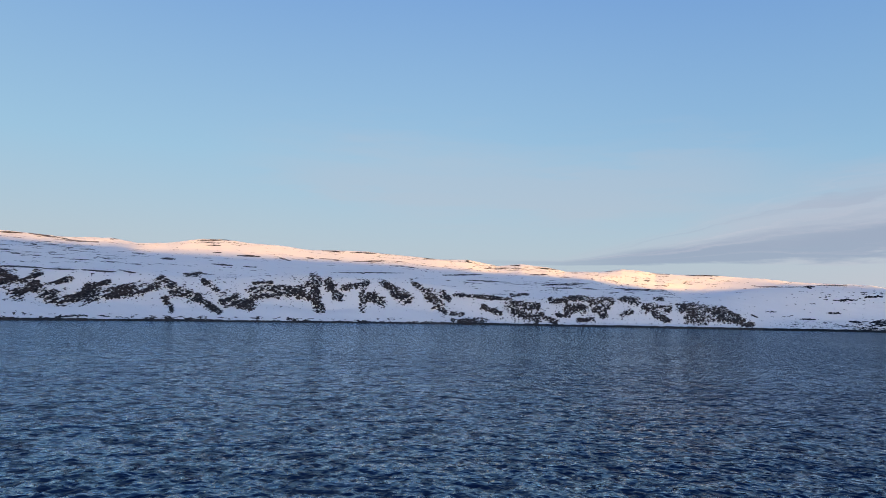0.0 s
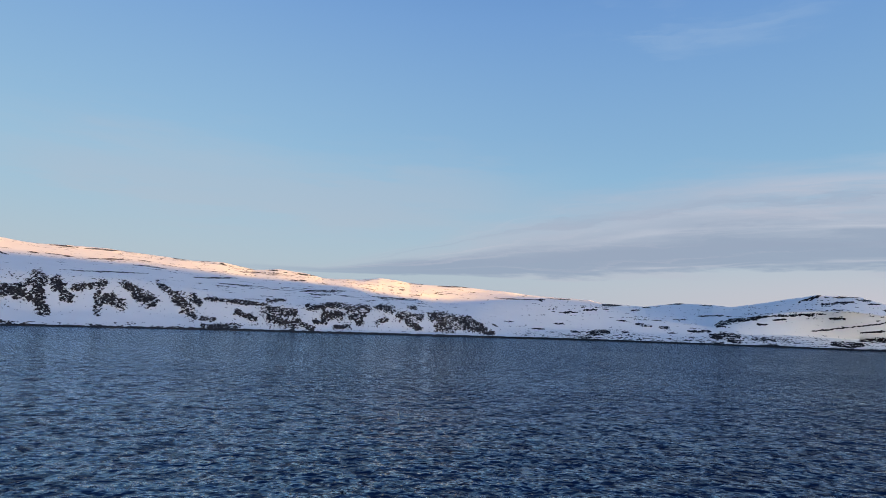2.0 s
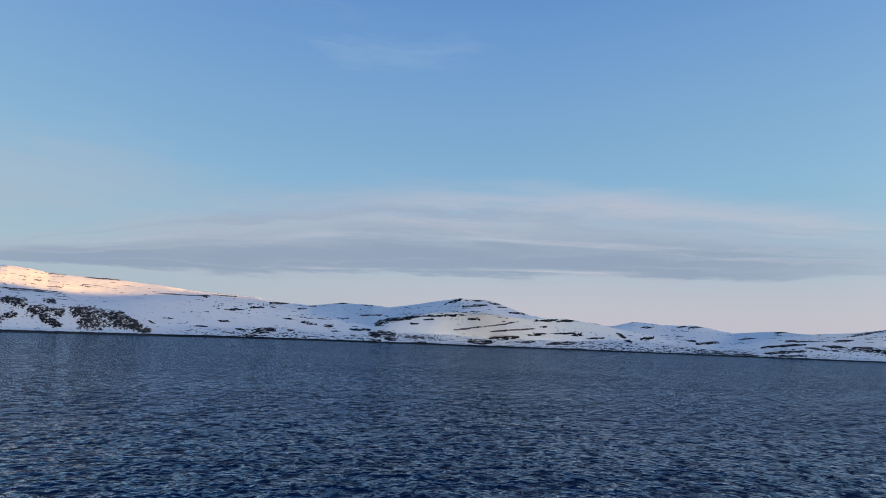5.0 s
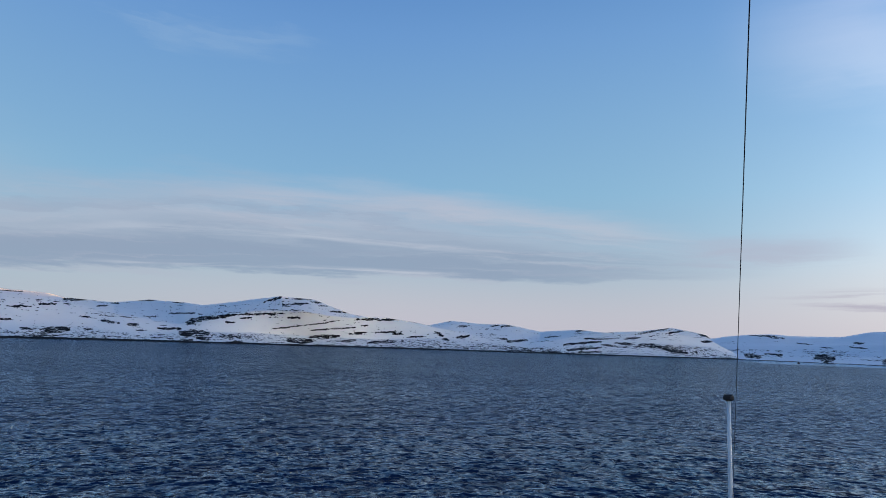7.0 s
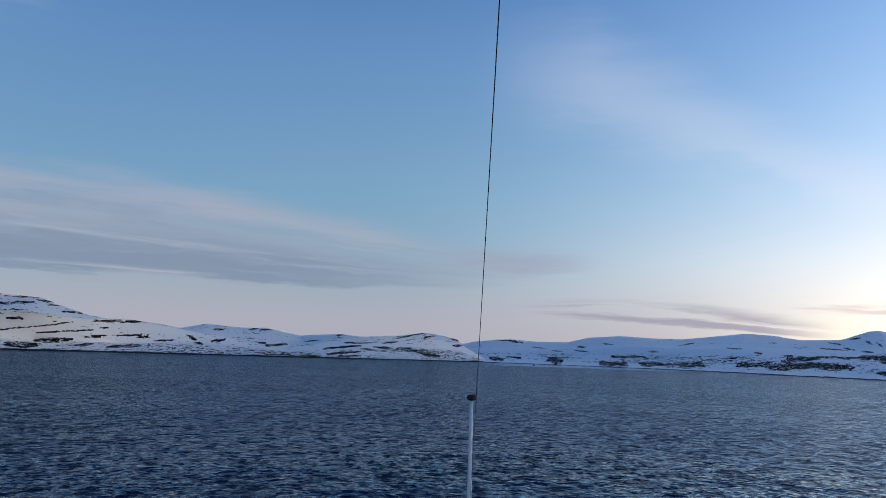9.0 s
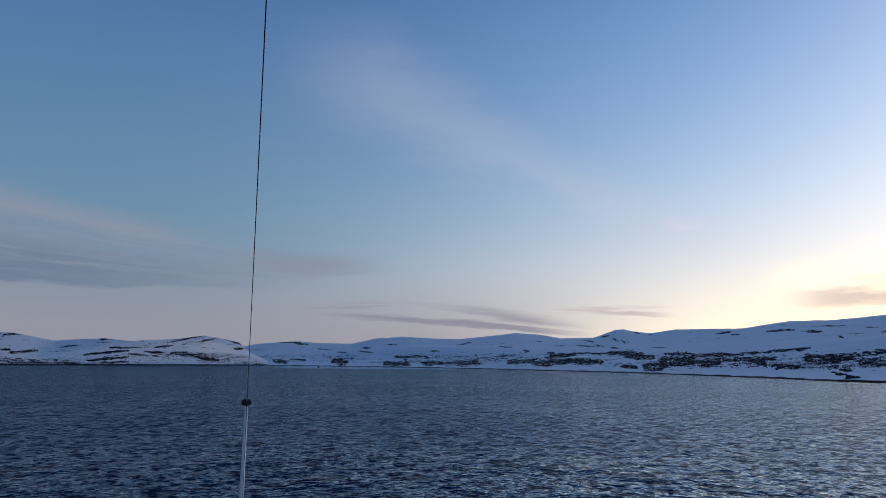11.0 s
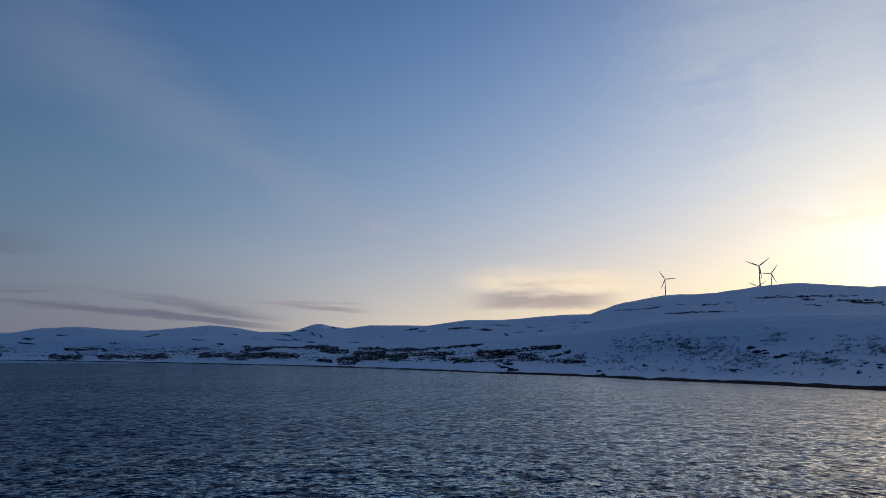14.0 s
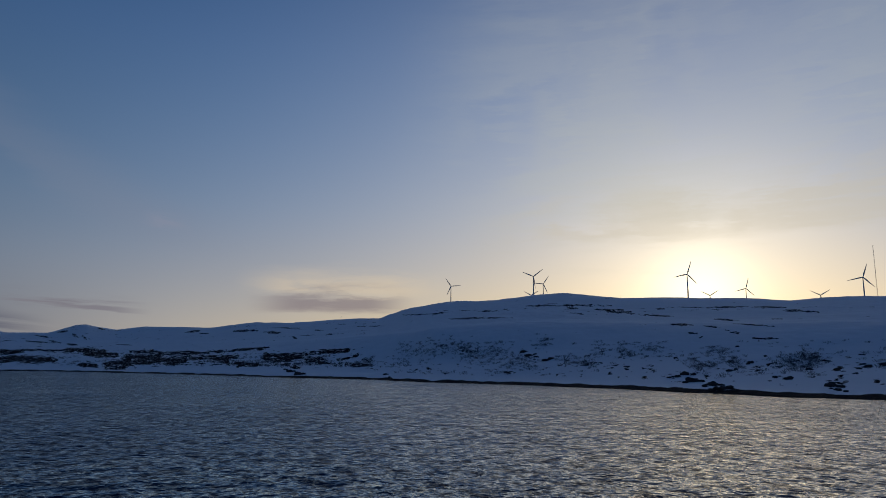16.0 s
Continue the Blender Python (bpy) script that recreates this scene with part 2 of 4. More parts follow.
def sea_water():
    m, k, p = material("sea_water")
    geo = k.node("ShaderNodeNewGeometry")
    s = k.node("ShaderNodeSeparateXYZ")
    k.put(s.inputs[0], geo.outputs["Position"])
    flat = k.vec(s.outputs[0], s.outputs[1], 0.0)
    patches = k.noise(flat, 0.006, 4)
    # wind chop: the slopes of rolling noise at several sizes, stronger where gusts roughen the water
    reach = 0.16
    sx = sy = 0.0
    trough_shade = 1.0
    for scale, height in ((2.2, 0.11), (1.15, 0.32), (0.6, 0.36), (0.30, 0.27), (0.15, 0.21), (0.07, 0.13), (0.03, 0.05)):
        u, v = k.math("MULTIPLY", s.outputs[0], scale), k.math("MULTIPLY", s.outputs[1], scale)
        here = k.noise(k.vec(u, v, scale), 1.0, 0.5, 0.5)
        east = k.noise(k.vec(k.math("ADD", u, reach), v, scale), 1.0, 0.5, 0.5)
        ahead = k.noise(k.vec(u, k.math("ADD", v, reach), scale), 1.0, 0.5, 0.5)
        # shade painted into the troughs: the sheen is cut in the noise's lows
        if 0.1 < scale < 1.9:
            trough_shade = k.math("MULTIPLY", trough_shade, k.step(here, 0.33, 0.43, 0.36 if scale > 0.4 else 0.45 if scale > 0.2 else 0.55, 1.0))
        # gentle troughs, steep crests
        steep = k.step(here, 0.54, 0.66, 0.36 * height / reach, 2.0 * height / reach)
        sx = k.math("ADD", sx, k.math("MULTIPLY", k.math("SUBTRACT", here, east), steep))
        sy = k.math("ADD", sy, k.math("MULTIPLY", k.math("SUBTRACT", here, ahead), steep))
    slopes = k.vec(sx, sy, 0.0)
    g = k.node("ShaderNodeVectorMath", operation="SCALE")
    k.put(g.inputs[0], slopes)
    # by azimuth from the eye: rougher chop over the bay, calmer water elsewhere
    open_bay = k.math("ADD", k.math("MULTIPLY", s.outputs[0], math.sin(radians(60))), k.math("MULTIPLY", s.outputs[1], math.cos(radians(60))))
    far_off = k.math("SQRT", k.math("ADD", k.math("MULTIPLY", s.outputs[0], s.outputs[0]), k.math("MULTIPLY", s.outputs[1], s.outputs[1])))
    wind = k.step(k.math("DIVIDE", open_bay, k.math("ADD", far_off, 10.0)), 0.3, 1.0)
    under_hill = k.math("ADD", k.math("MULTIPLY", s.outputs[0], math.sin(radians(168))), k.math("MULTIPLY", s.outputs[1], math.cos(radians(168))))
    lee_glow = k.step(k.math("DIVIDE", under_hill, k.math("ADD", far_off, 10.0)), 0.70, 1.0)
    # smooth water far up the bay and under the hill
    up_bay = k.math("ADD", k.math("MULTIPLY", s.outputs[0], math.sin(radians(93))), k.math("MULTIPLY", s.outputs[1], math.cos(radians(93))))
    calm = k.math("MULTIPLY", k.step(k.math("DIVIDE", up_bay, k.math("ADD", far_off, 10.0)), 0.984, 0.992), k.step(far_off, 1900.0, 2400.0, 0.0, 0.9))
    calm = k.math("MAXIMUM", calm, k.math("MULTIPLY", lee_glow, k.step(far_off, 330.0, 620.0, 0.0, 0.6)))
    k.put(g.inputs["Scale"], k.math("MULTIPLY", k.math("SUBTRACT", 1.0, calm), k.math("MULTIPLY", k.math("SUBTRACT", k.math("ADD", 0.82, k.math("MULTIPLY", wind, 0.40)), k.math("MULTIPLY", lee_glow, 0.10)), k.step(patches, 0.35, 0.65, 0.82, 1.15))))
    a = k.node("ShaderNodeVectorMath", operation="ADD")
    k.put(a.inputs[0], geo.outputs["Normal"])
    k.put(a.inputs[1], g.outputs[0])
    unit = k.node("ShaderNodeVectorMath", operation="NORMALIZE")
    k.put(unit.inputs[0], a.outputs[0])
    # deep blue body under a sheen; its reflected brightness is painted by azimuth
    body = k.node("ShaderNodeBsdfDiffuse")
    k.put(body.inputs["Color"], k.mix(patches, (0.002, 0.010, 0.040), (0.004, 0.015, 0.050)))
    k.put(body.inputs["Normal"], unit.outputs[0])
    sheen = k.node("ShaderNodeBsdfGlossy")
    # blue sky reflection and golden sunset glitter painted into the sheen's tint
    k.put(sheen.inputs["Color"], k.mix(lee_glow, (0.66, 0.84, 1.0), (1.0, 0.94, 0.84)))
    sheen.inputs["Roughness"].default_value = 0.12
    k.put(sheen.inputs["Normal"], unit.outputs[0])
    angle = k.node("ShaderNodeFresnel")
    angle.inputs["IOR"].default_value = 1.26
    k.put(angle.inputs["Normal"], unit.outputs[0])
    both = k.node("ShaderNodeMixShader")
    # sheen dimmed over the bay, boosted towards the sunset as painted glitter
    k.put(both.inputs[0], k.math("MULTIPLY", k.math("MULTIPLY", angle.outputs[0], k.math("MAXIMUM", trough_shade, k.math("MULTIPLY", calm, 0.95))), k.math("ADD", k.math("SUBTRACT", 1.36, k.math("MULTIPLY", wind, 0.46)), k.math("MULTIPLY", lee_glow, 1.28))))
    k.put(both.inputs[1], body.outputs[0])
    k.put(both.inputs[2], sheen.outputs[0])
    m.node_tree.nodes.remove(p)
    k.put(m.node_tree.nodes["Material Output"].inputs[0], both.outputs[0])
    return m


# the warm snow tint paints sunset light into the north slopes; cool elsewhere
WARM_LIT_SNOW, COOL_SNOW = ((0.83, 0.815, 0.80), (0.92, 0.90, 0.875)), ((0.82, 0.83, 0.85), (0.91, 0.91, 0.92))
SNOW_CLIFF = snow_and_rock("snow_over_brown_rock", (0.008, 0.008, 0.009), (0.068, 0.057, 0.056), 1.5, 1.5, 0.21, *WARM_LIT_SNOW)
SNOW_BAY = snow_and_rock("snow_over_grey_rock", (0.005, 0.005, 0.007), (0.021, 0.019, 0.020), 1.5, 1.4, 0.11, *WARM_LIT_SNOW)
SNOW_SCRUB = snow_and_rock("snow_over_dark_heath", (0.004, 0.004, 0.007), (0.014, 0.014, 0.018), 1.5, 1.3, 0.15, *COOL_SNOW)
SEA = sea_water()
WHITE_PAINT = plain("white_paint", (0.72, 0.73, 0.74), 0.4, 0, 30, 0.08)
DARK_PLASTIC = plain("black_cap", (0.015, 0.015, 0.017), 0.7, 0, 40, 0.2)
WIRE = plain("dark_wire", (0.07, 0.07, 0.075), 0.5, 0.6, 60, 0.2)
TURBINE = plain("pale_grey_tower", (0.45, 0.46, 0.47), 0.45, 0, 0.3, 0.06)
GALVANISED = plain("galvanised_steel", (0.25, 0.26, 0.27), 0.5, 0.7, 1.0, 0.15)
BOULDER = plain("dark_rock", (0.028, 0.026, 0.026), 0.9, 0, 0.25, 0.5, 0.4)
DARK_WOOD = plain("dark_wood", (0.06, 0.035, 0.028), 0.8, 0, 3.0, 0.3)
SNOW_ROOF = plain("roof_snow", (0.8, 0.81, 0.83), 0.7, 0, 1.0, 0.05)
LAMPLIGHT, _k, _p = material("lamplight")
_p.inputs["Emission Color"].default_value, _p.inputs["Emission Strength"].default_value = (1.0, 0.72, 0.4, 1), 8.0
TWIG = plain("bare_birch_twig", (0.055, 0.048, 0.05), 0.9, 0, 0.4, 0.3)


# ---------------------------------------------------------------- mesh helpers
def finish(name, bm, mat, parent=None, label="", smooth=False):
    me = bpy.data.meshes.new(name)
    bm.to_mesh(me)
    bm.free()
    me.materials.append(mat)
    if smooth:
        for f in me.polygons:
            f.use_smooth = True
    ob = new(name, me)
    ob.parent = parent
    return tagged(ob, label)


def part(name, bm, mat, parent, label="", smooth=False):
    return finish(name, bm, mat, parent, label, smooth)


def tube(bm, rings, sides=12, caps=True):
    """Rings of (centre, radius, axis x, axis y) joined into a skin."""
    loops = []
    for c, r, ax, ay in rings:
        loops.append([bm.verts.new(Vector(c) + (math.cos(2 * math.pi * i / sides) * Vector(ax) + math.sin(2 * math.pi * i / sides) * Vector(ay)) * r) for i in range(sides)])
    for a, b in zip(loops, loops[1:]):
        for i in range(sides):
            bm.faces.new((a[i], a[(i + 1) % sides], b[(i + 1) % sides], b[i]))
    if caps:
        bm.faces.new(loops[0][::-1])
        bm.faces.new(loops[-1])
    return bm


X, Y, Z = Vector((1, 0, 0)), Vector((0, 1, 0)), Vector((0, 0, 1))


def pillar(levels, sides=12):
    """An upright turned shape from (height, radius)."""
    return tube(bmesh.new(), [((0, 0, z), r, X, Y) for z, r in levels], sides)


def lattice(x, y, seed):
    n = (x.astype(np.int64) * 374761393 + y.astype(np.int64) * 668265263 + seed * 1442695041) & 0x7FFFFFFF
    n = ((n ^ (n >> 13)) * 1274126177) & 0x7FFFFFFF
    n = n ^ (n >> 16)
    return (n & 0xFFFFF) / float(0xFFFFF)


def value_noise(x, y, seed):
    xi, yi = np.floor(x), np.floor(y)
    fx, fy = x - xi, y - yi
    fx, fy = fx * fx * (3 - 2 * fx), fy * fy * (3 - 2 * fy)
    a, b = lattice(xi, yi, seed), lattice(xi + 1, yi, seed)
    c, d = lattice(xi, yi + 1, seed), lattice(xi + 1, yi + 1, seed)
    return (a * (1 - fx) + b * fx) * (1 - fy) + (c * (1 - fx) + d * fx) * fy


def fbm(x, y, seed, octaves=5, gain=0.5):
    total, amp, norm = 0.0, 1.0, 0.0
    for i in range(octaves):
        total, norm = total + amp * value_noise(x * 2 ** i + i * 17.3, y * 2 ** i - i * 9.1, seed + i), norm + amp
        amp *= gain
    return total / norm


def ease(v, a, b):
    t = np.clip((v - a) / (b - a), 0, 1)
    return t * t * (3 - 2 * t)


def grid_mesh(name, P, mat, attrs=(), label="", category="", parent=None, keep=None):
    """A sheet over an array of points (rows, columns, 3)."""
    n, m = P.shape[:2]
    idx = np.arange(n * m).reshape(n, m)
    q = np.stack([idx[:-1, :-1], idx[:-1, 1:], idx[1:, 1:], idx[1:, :-1]], -1).reshape(-1, 4)
    me = bpy.data.meshes.new(name)
    me.vertices.add(n * m)
    me.vertices.foreach_set("co", P.astype(np.float32).ravel())
    me.loops.add(q.size)
    me.loops.foreach_set("vertex_index", q.ravel().astype(np.int32))
    me.polygons.add(len(q))
    me.polygons.foreach_set("loop_start", np.arange(0, q.size, 4, dtype=np.int32))
    me.polygons.foreach_set("use_smooth", np.ones(len(q), bool))
    me.update(calc_edges=True)
    for key, val in attrs:
        at = me.attributes.new(key, "FLOAT", "POINT")
        at.data.foreach_set("value", val.astype(np.float32).ravel())
    me.materials.append(mat)
    ob = new(name, me)
    return tagged(ob, label, category, kind="structure")


# ---------------------------------------------------------------- the sea
def build_sea():
    az_in = np.arange(-44, 186.01, 0.14)
    az_out = np.arange(188, 316.1, 2.0)
    A = np.radians(np.concatenate([az_in, az_out]))
    A = np.append(A, A[0] + 2 * math.pi)
    dip = np.concatenate([np.linspace(75, 18, 14), np.arange(17, 2.0, -0.05), np.geomspace(2.0, 0.25, 46), [0.15, 0.07]])
    R = EYE / np.tan(np.radians(dip))
    R = np.concatenate([[0.01], R])
    r, a = R[:, None], A[None, :]
    x, y = r * np.sin(a), r * np.cos(a)
    rng = np.random.default_rng(4)
    z = np.zeros_like(x)
    step = np.gradient(R)[:, None] + 0 * x
    for i in range(48):
        lam = 0.9 * (4.0 / 0.9) ** (i / 47.0)
        th = radians(WIND) + rng.normal(0, 0.6)
        k = 2 * math.pi / lam
        amp = 0.0062 * lam ** 0.5 * rng.uniform(0.6, 1.3)
        fade = np.clip((lam / step - 1.8) / 1.6, 0, 1)
        ph = k * (x * math.sin(th) + y * math.cos(th)) + rng.uniform(0, 6.28)
        ph += 3.5 * value_noise(x / (lam * 6) + i * 3.1, y / (lam * 6), 50 + i)
        s = 0.5 + 0.5 * np.sin(ph)
        z += amp * fade * (2 * s ** 1.2 - 0.95)
    gust = 0.65 + 0.7 * fbm(x / 60, y / 60, 91, 3)
    P = np.stack([x, y, z * gust], -1)
    return grid_mesh("water", P, SEA, label="dark blue rippled fjord water at dusk", category="water")


build_sea()


# ---------------------------------------------------------------- the land
def profile(table, az, column, wide=5):
    t = np.array(table, float)
    v = np.interp(az, t[:, 0], t[:, column])
    k = np.hanning(wide + 2)[1:-1]
    return np.convolve(np.pad(v, wide // 2, mode="edge"), k / k.sum(), "valid")


SHORE_NORTH = [
    (-80, 800, 0.6), (-33, 921, 0.6), (-24, 1000, 0.6), (-13, 1095, 0.6), (0, 1290, 0.6), (10, 1400, 0.6),
    (19, 1560, 0.6), (27, 1800, 0.6), (33, 2050, 0.6), (41, 2220, 0.6), (51, 2400, 0.6), (57, 2620, 0.6),
    (62, 2700, 0.6), (68, 2820, 0.6), (76, 3050, 0.6), (80, 3300, 0.6), (86, 3750, 0.6), (90, 3900, 0.6),
]
CLIFF_FOOT = [
    (-80, 930, 24.9), (-32.8, 1053, 27.5), (-29.3, 1083, 20), (-25.6, 1116, 24.5), (-21.6, 1151, 18.2), (-16.6, 1194, 20.8),
    (-13.1, 1224, 27.7), (-10.4, 1264, 19.6), (-3.9, 1362, 29), (-0.1, 1418, 20), (5.5, 1480, 4), (14.6, 1612, 8.2),
    (23, 1810, 8.6), (33, 2180, 9.3), (42, 2368, 7.6), (57, 2750, 10.4), (70, 3008, 9.5), (80, 3430, 14),
    (84, 3730, 10.2), (85.9, 3873, -0.3), (87, 3918, -14.2), (90, 4030, -22.2),
]
CLIFF_TOP = [
    (-80, 1100, 70), (-33, 1221, 75.2), (-27.7, 1268, 80.2), (-23.8, 1302, 78.4), (-21.8, 1319, 73.2), (-17.6, 1355, 73.5),
    (-13.2, 1393, 89.1), (-10.5, 1432, 91.3), (-4, 1530, 92.7), (0, 1590, 81.6), (3.1, 1624, 69.1), (7.8, 1676, 59.8),
    (10.1, 1702, 69), (12.9, 1752, 67.7), (16, 1807, 68.3), (19, 1860, 57), (23.1, 1983, 50.1), (24.6, 2028, 33.8),
    (26, 2070, 23.6), (33, 2350, 30.3), (40, 2499, 24.4), (42, 2538, 35.5), (47, 2628, 38.3), (57, 2920, 35.3),
    (63, 3020, 46.4), (69, 3149, 22.7), (75, 3321, 49), (80, 3600, 64), (83.5, 3862, 53.7), (85.5, 4012, 6),
    (87, 4088, -15.7), (90, 4200, -24),
]
BENCH = [
    (-80, 1700, 147.8), (-24, 1791, 137.4), (-17.7, 1820, 144), (-4, 1882, 136.7), (0, 1900, 121.2), (3.1, 1965, 116.4),
    (10.6, 2121, 118.9), (12.8, 2170, 113), (14.6, 2215, 112.8), (18, 2300, 110.4), (19.5, 2337, 101.6), (21, 2375, 105),
    (23.9, 2448, 123.5), (25.4, 2489, 128.7), (28.1, 2564, 137.8), (30.6, 2633, 137), (33, 2700, 128.4), (36, 2683, 95), (41.2, 2654, 61.7), (43.4, 2645, 91.6), (47, 2631, 119.2),
    (50.6, 2648, 126.8), (54.4, 2827, 116.3), (57.3, 2958, 130.5), (59.6, 3015, 115.8), (62.9, 3098, 88.7), (65.7, 3168, 62),
    (69.3, 3262, 36.5), (71.1, 3337, 62.5), (73.3, 3429, 91.2), (75.4, 3516, 109.6), (80, 3700, 129.8), (83.1, 3932, 102.4),
    (84.5, 4038, 48.2), (86, 4150, 5.5), (90, 4300, -25),
]
SKYLINE_NORTH = [
    (-80, 2300, 229.3), (-33.1, 2500, 240.4), (-28.9, 2563, 239.7), (-25.9, 2609, 251.5), (-24.3, 2634, 242.1), (-21.9, 2671, 253.2),
    (-19.5, 2706, 278.2), (-17.7, 2729, 280.8), (-16, 2750, 272.2), (-13.3, 2784, 272.9), (-11, 2812, 264.1), (-6.4, 2870, 269.1),
    (-4, 2900, 261), (0, 2950, 253.7), (2.1, 3044, 261.7), (4.5, 3152, 246.5), (6.4, 3238, 260.1), (8.7, 3342, 253.7),
    (10.1, 3407, 239.7), (12.8, 3587, 253.2), (14.6, 3636, 269.1), (16, 3667, 263.5), (17.3, 3696, 251.2), (21.1, 3780, 251.9),
    (25.1, 3869, 237), (28.1, 3936, 219.4), (30.6, 3991, 215.2), (32.2, 3940, 205.8), (33.2, 3907, 187.2), (36.5, 4017, 180.6),
]
SKYLINE_EAST = [
    (36.5, 4017, 180.6), (38.9, 3900, 201.8), (41.5, 3400, 172.6), (42.9, 3300, 159.9), (46, 3150, 183.9), (48.7, 3080, 206.2),
    (51.5, 3080, 197.1), (54.4, 3150, 144.8), (57.2, 3400, 126.9), (59.6, 3700, 129.8), (61, 4129, 136), (62.9, 4200, 168.1),
    (65.2, 4200, 154.9), (67.5, 4200, 155.7), (70.2, 4188, 120.2), (73.3, 4002, 134.6), (75, 3900, 121.4), (77.1, 3921, 122),
    (78.8, 3938, 141.7), (80.4, 3980, 156.9), (81.9, 4093, 143.6), (83.1, 4182, 125.1), (83.8, 4235, 76.2), (84.9, 4318, 35.1),
    (85.7, 4378, 12.4), (87, 4425, -18.6), (90, 4500, -27.1),
]
SHORE_SOUTH = [
    (78, 4100, 0.6), (86, 3800, 0.6), (90, 3600, 0.6), (95, 3250, 0.6), (103, 2600, 0.6), (108, 2150, 0.6),
    (112, 1950, 0.6), (117, 1650, 0.6), (121, 1440, 0.6), (126, 1230, 0.6), (129, 1110, 0.6), (135, 1010, 0.6),
    (140, 860, 0.6), (148, 770, 0.6), (152, 710, 0.6), (156, 670, 0.6), (161, 610, 0.6), (168, 555, 0.6),
    (174, 545, 0.6), (192, 540, 0.6),
]
STRAND = [
    (78, 4160, 4), (86, 3860, 4), (90, 3660, 5), (95, 3310, 6), (103, 2660, 6), (108, 2210, 6),
    (112, 2010, 6), (117, 1710, 6), (121, 1500, 6), (126, 1290, 6), (129, 1170, 6), (135, 1070, 6),
    (140, 920, 6), (148, 830, 6), (152, 770, 6), (156, 730, 6), (161, 670, 6), (168, 615, 6),
    (174, 605, 6), (192, 600, 6),
]
LOWER_SLOPE = [
    (78, 4300, 12.5), (84, 4150, 20), (90, 4000, 30.5), (97, 3600, 32.6), (103, 3075, 36.1), (110, 2507, 33.1),
    (117, 2050, 32.5), (125, 1610, 25.6), (135, 1276, 22.2), (145, 980, 24.3), (156, 880, 24.6), (165, 790, 21.4),
    (192, 750, 20),
]
UPPER_SLOPE = [
    (78, 4450, 66.6), (84, 4350, 73.1), (90, 4250, 86.8), (97, 3950, 109.6), (105, 3500, 105.5), (112, 3100, 84.9),
    (117, 2800, 86), (125, 2240, 86.5), (131, 1843, 81.1), (137, 1475, 84.4), (141, 1292, 87.7), (147, 1240, 95.8),
    (156, 1150, 90.3), (168, 1050, 78.7), (192, 1000, 72.4),
]
SKYLINE_FAR = [
    (78, 4600, 68.2), (82, 4600, 100.3), (83.8, 4600, 110.7), (84.4, 4600, 124.4), (86.3, 4600, 145.3), (87.6, 4600, 150.1),
    (89, 4600, 140.5), (92.1, 4581, 139.2), (93.9, 4565, 173), (96.3, 4543, 190.5), (99.1, 4517, 177.7), (101, 4500, 173.2),
    (102.8, 4484, 188.3), (105.4, 4460, 214.7), (107.6, 4440, 200.7), (109.4, 4424, 178.3), (111.8, 4402, 182.9), (113.6, 4293, 225.5),
    (114.3, 4247, 225.5), (115, 4200, 210.7), (116.3, 4113, 195.3), (118.2, 3985, 210.7), (121, 3775, 203.3), (123, 3625, 194.8),
    (126.4, 3373, 211.5), (129.2, 3183, 203.5), (132.5, 2958, 204.6), (134.7, 2809, 201.6), (136.3, 2700, 195.5),
]
SKYLINE_WIND = [
    (136.3, 2700, 195.5), (137.2, 2533, 200.7), (139, 2200, 200.5), (142, 2159, 214.2), (146, 2105, 216.7), (149.3, 2060, 225.6),
    (151.8, 2050, 228.2), (154.2, 2050, 221.7), (156.3, 2050, 214.1), (160.5, 2050, 211.3), (164.8, 2018, 201.5), (166.7, 1996, 194.3),
    (168.6, 1974, 185.4), (169.8, 1960, 187.3), (172.3, 1931, 189.6), (174.6, 1905, 186.6), (192, 1900, 172.9),
]
# where rock shows through the snow: azimuth and height angle of both ends, half thickness, in degrees
CRAGS_1 = [
    (-32.91, 1.9, -31.75, 1.05, 0.71), (-31.65, 0.75, -30.71, 2.21, 0.33), (-30.99, 1.28, -29.34, 0.33, 0.52), (-29.94, 1.33, -28.54, 1.91, 0.19),
    (-29.34, 0.33, -26.98, 0.72, 0.52), (-27.59, 1.43, -25.91, 1.71, 0.19), (-27.57, 1.11, -25.1, 1.1, 0.33), (-26.98, 0.72, -24.13, 1.24, 0.43),
    (-24.13, 1.24, -22.56, 1.63, 0.43), (-22.39, 2.18, -21.11, 1.35, 0.28), (-22.1, 0.77, -21.64, -0.2, 0.26), (-21.3, 1.13, -19.63, 0.85, 0.47),
    (-20.76, 2.47, -19.52, 2.63, 0.17), (-19.63, 0.85, -17.98, -0.33, 0.31), (-19.28, 2.09, -17.74, 1.14, 0.24),
]
CRAGS_2 = [
    (-17.93, 0.68, -17.48, 0.25, 0.19), (-17.18, 0.7, -15.64, 0.3, 0.47), (-15.46, 1.21, -13.59, 1.5, 0.52), (-15.39, 2.01, -14.07, 2.17, 0.19),
    (-13.38, 1.62, -11.1, 1.11, 0.47), (-11.81, 1.9, -10.23, 2.3, 0.28), (-10.71, 2.63, -10.15, 0.21, 0.43), (-10.18, 0.91, -9.8, 0.11, 0.24),
    (-9.55, 2.32, -8.58, 1.18, 0.43), (-8.14, 1.9, -6.3, 2.3, 0.33), (-6.63, 1.94, -6.57, 0.07, 0.26), (-6.03, 1.26, -5.08, 0.81, 0.43),
    (-4.89, 2.34, -3.93, 1.78, 0.33), (-3.93, 1.55, -2.74, 1.11, 0.43), (-2.54, 2.53, -1.58, 1.85, 0.24),
]
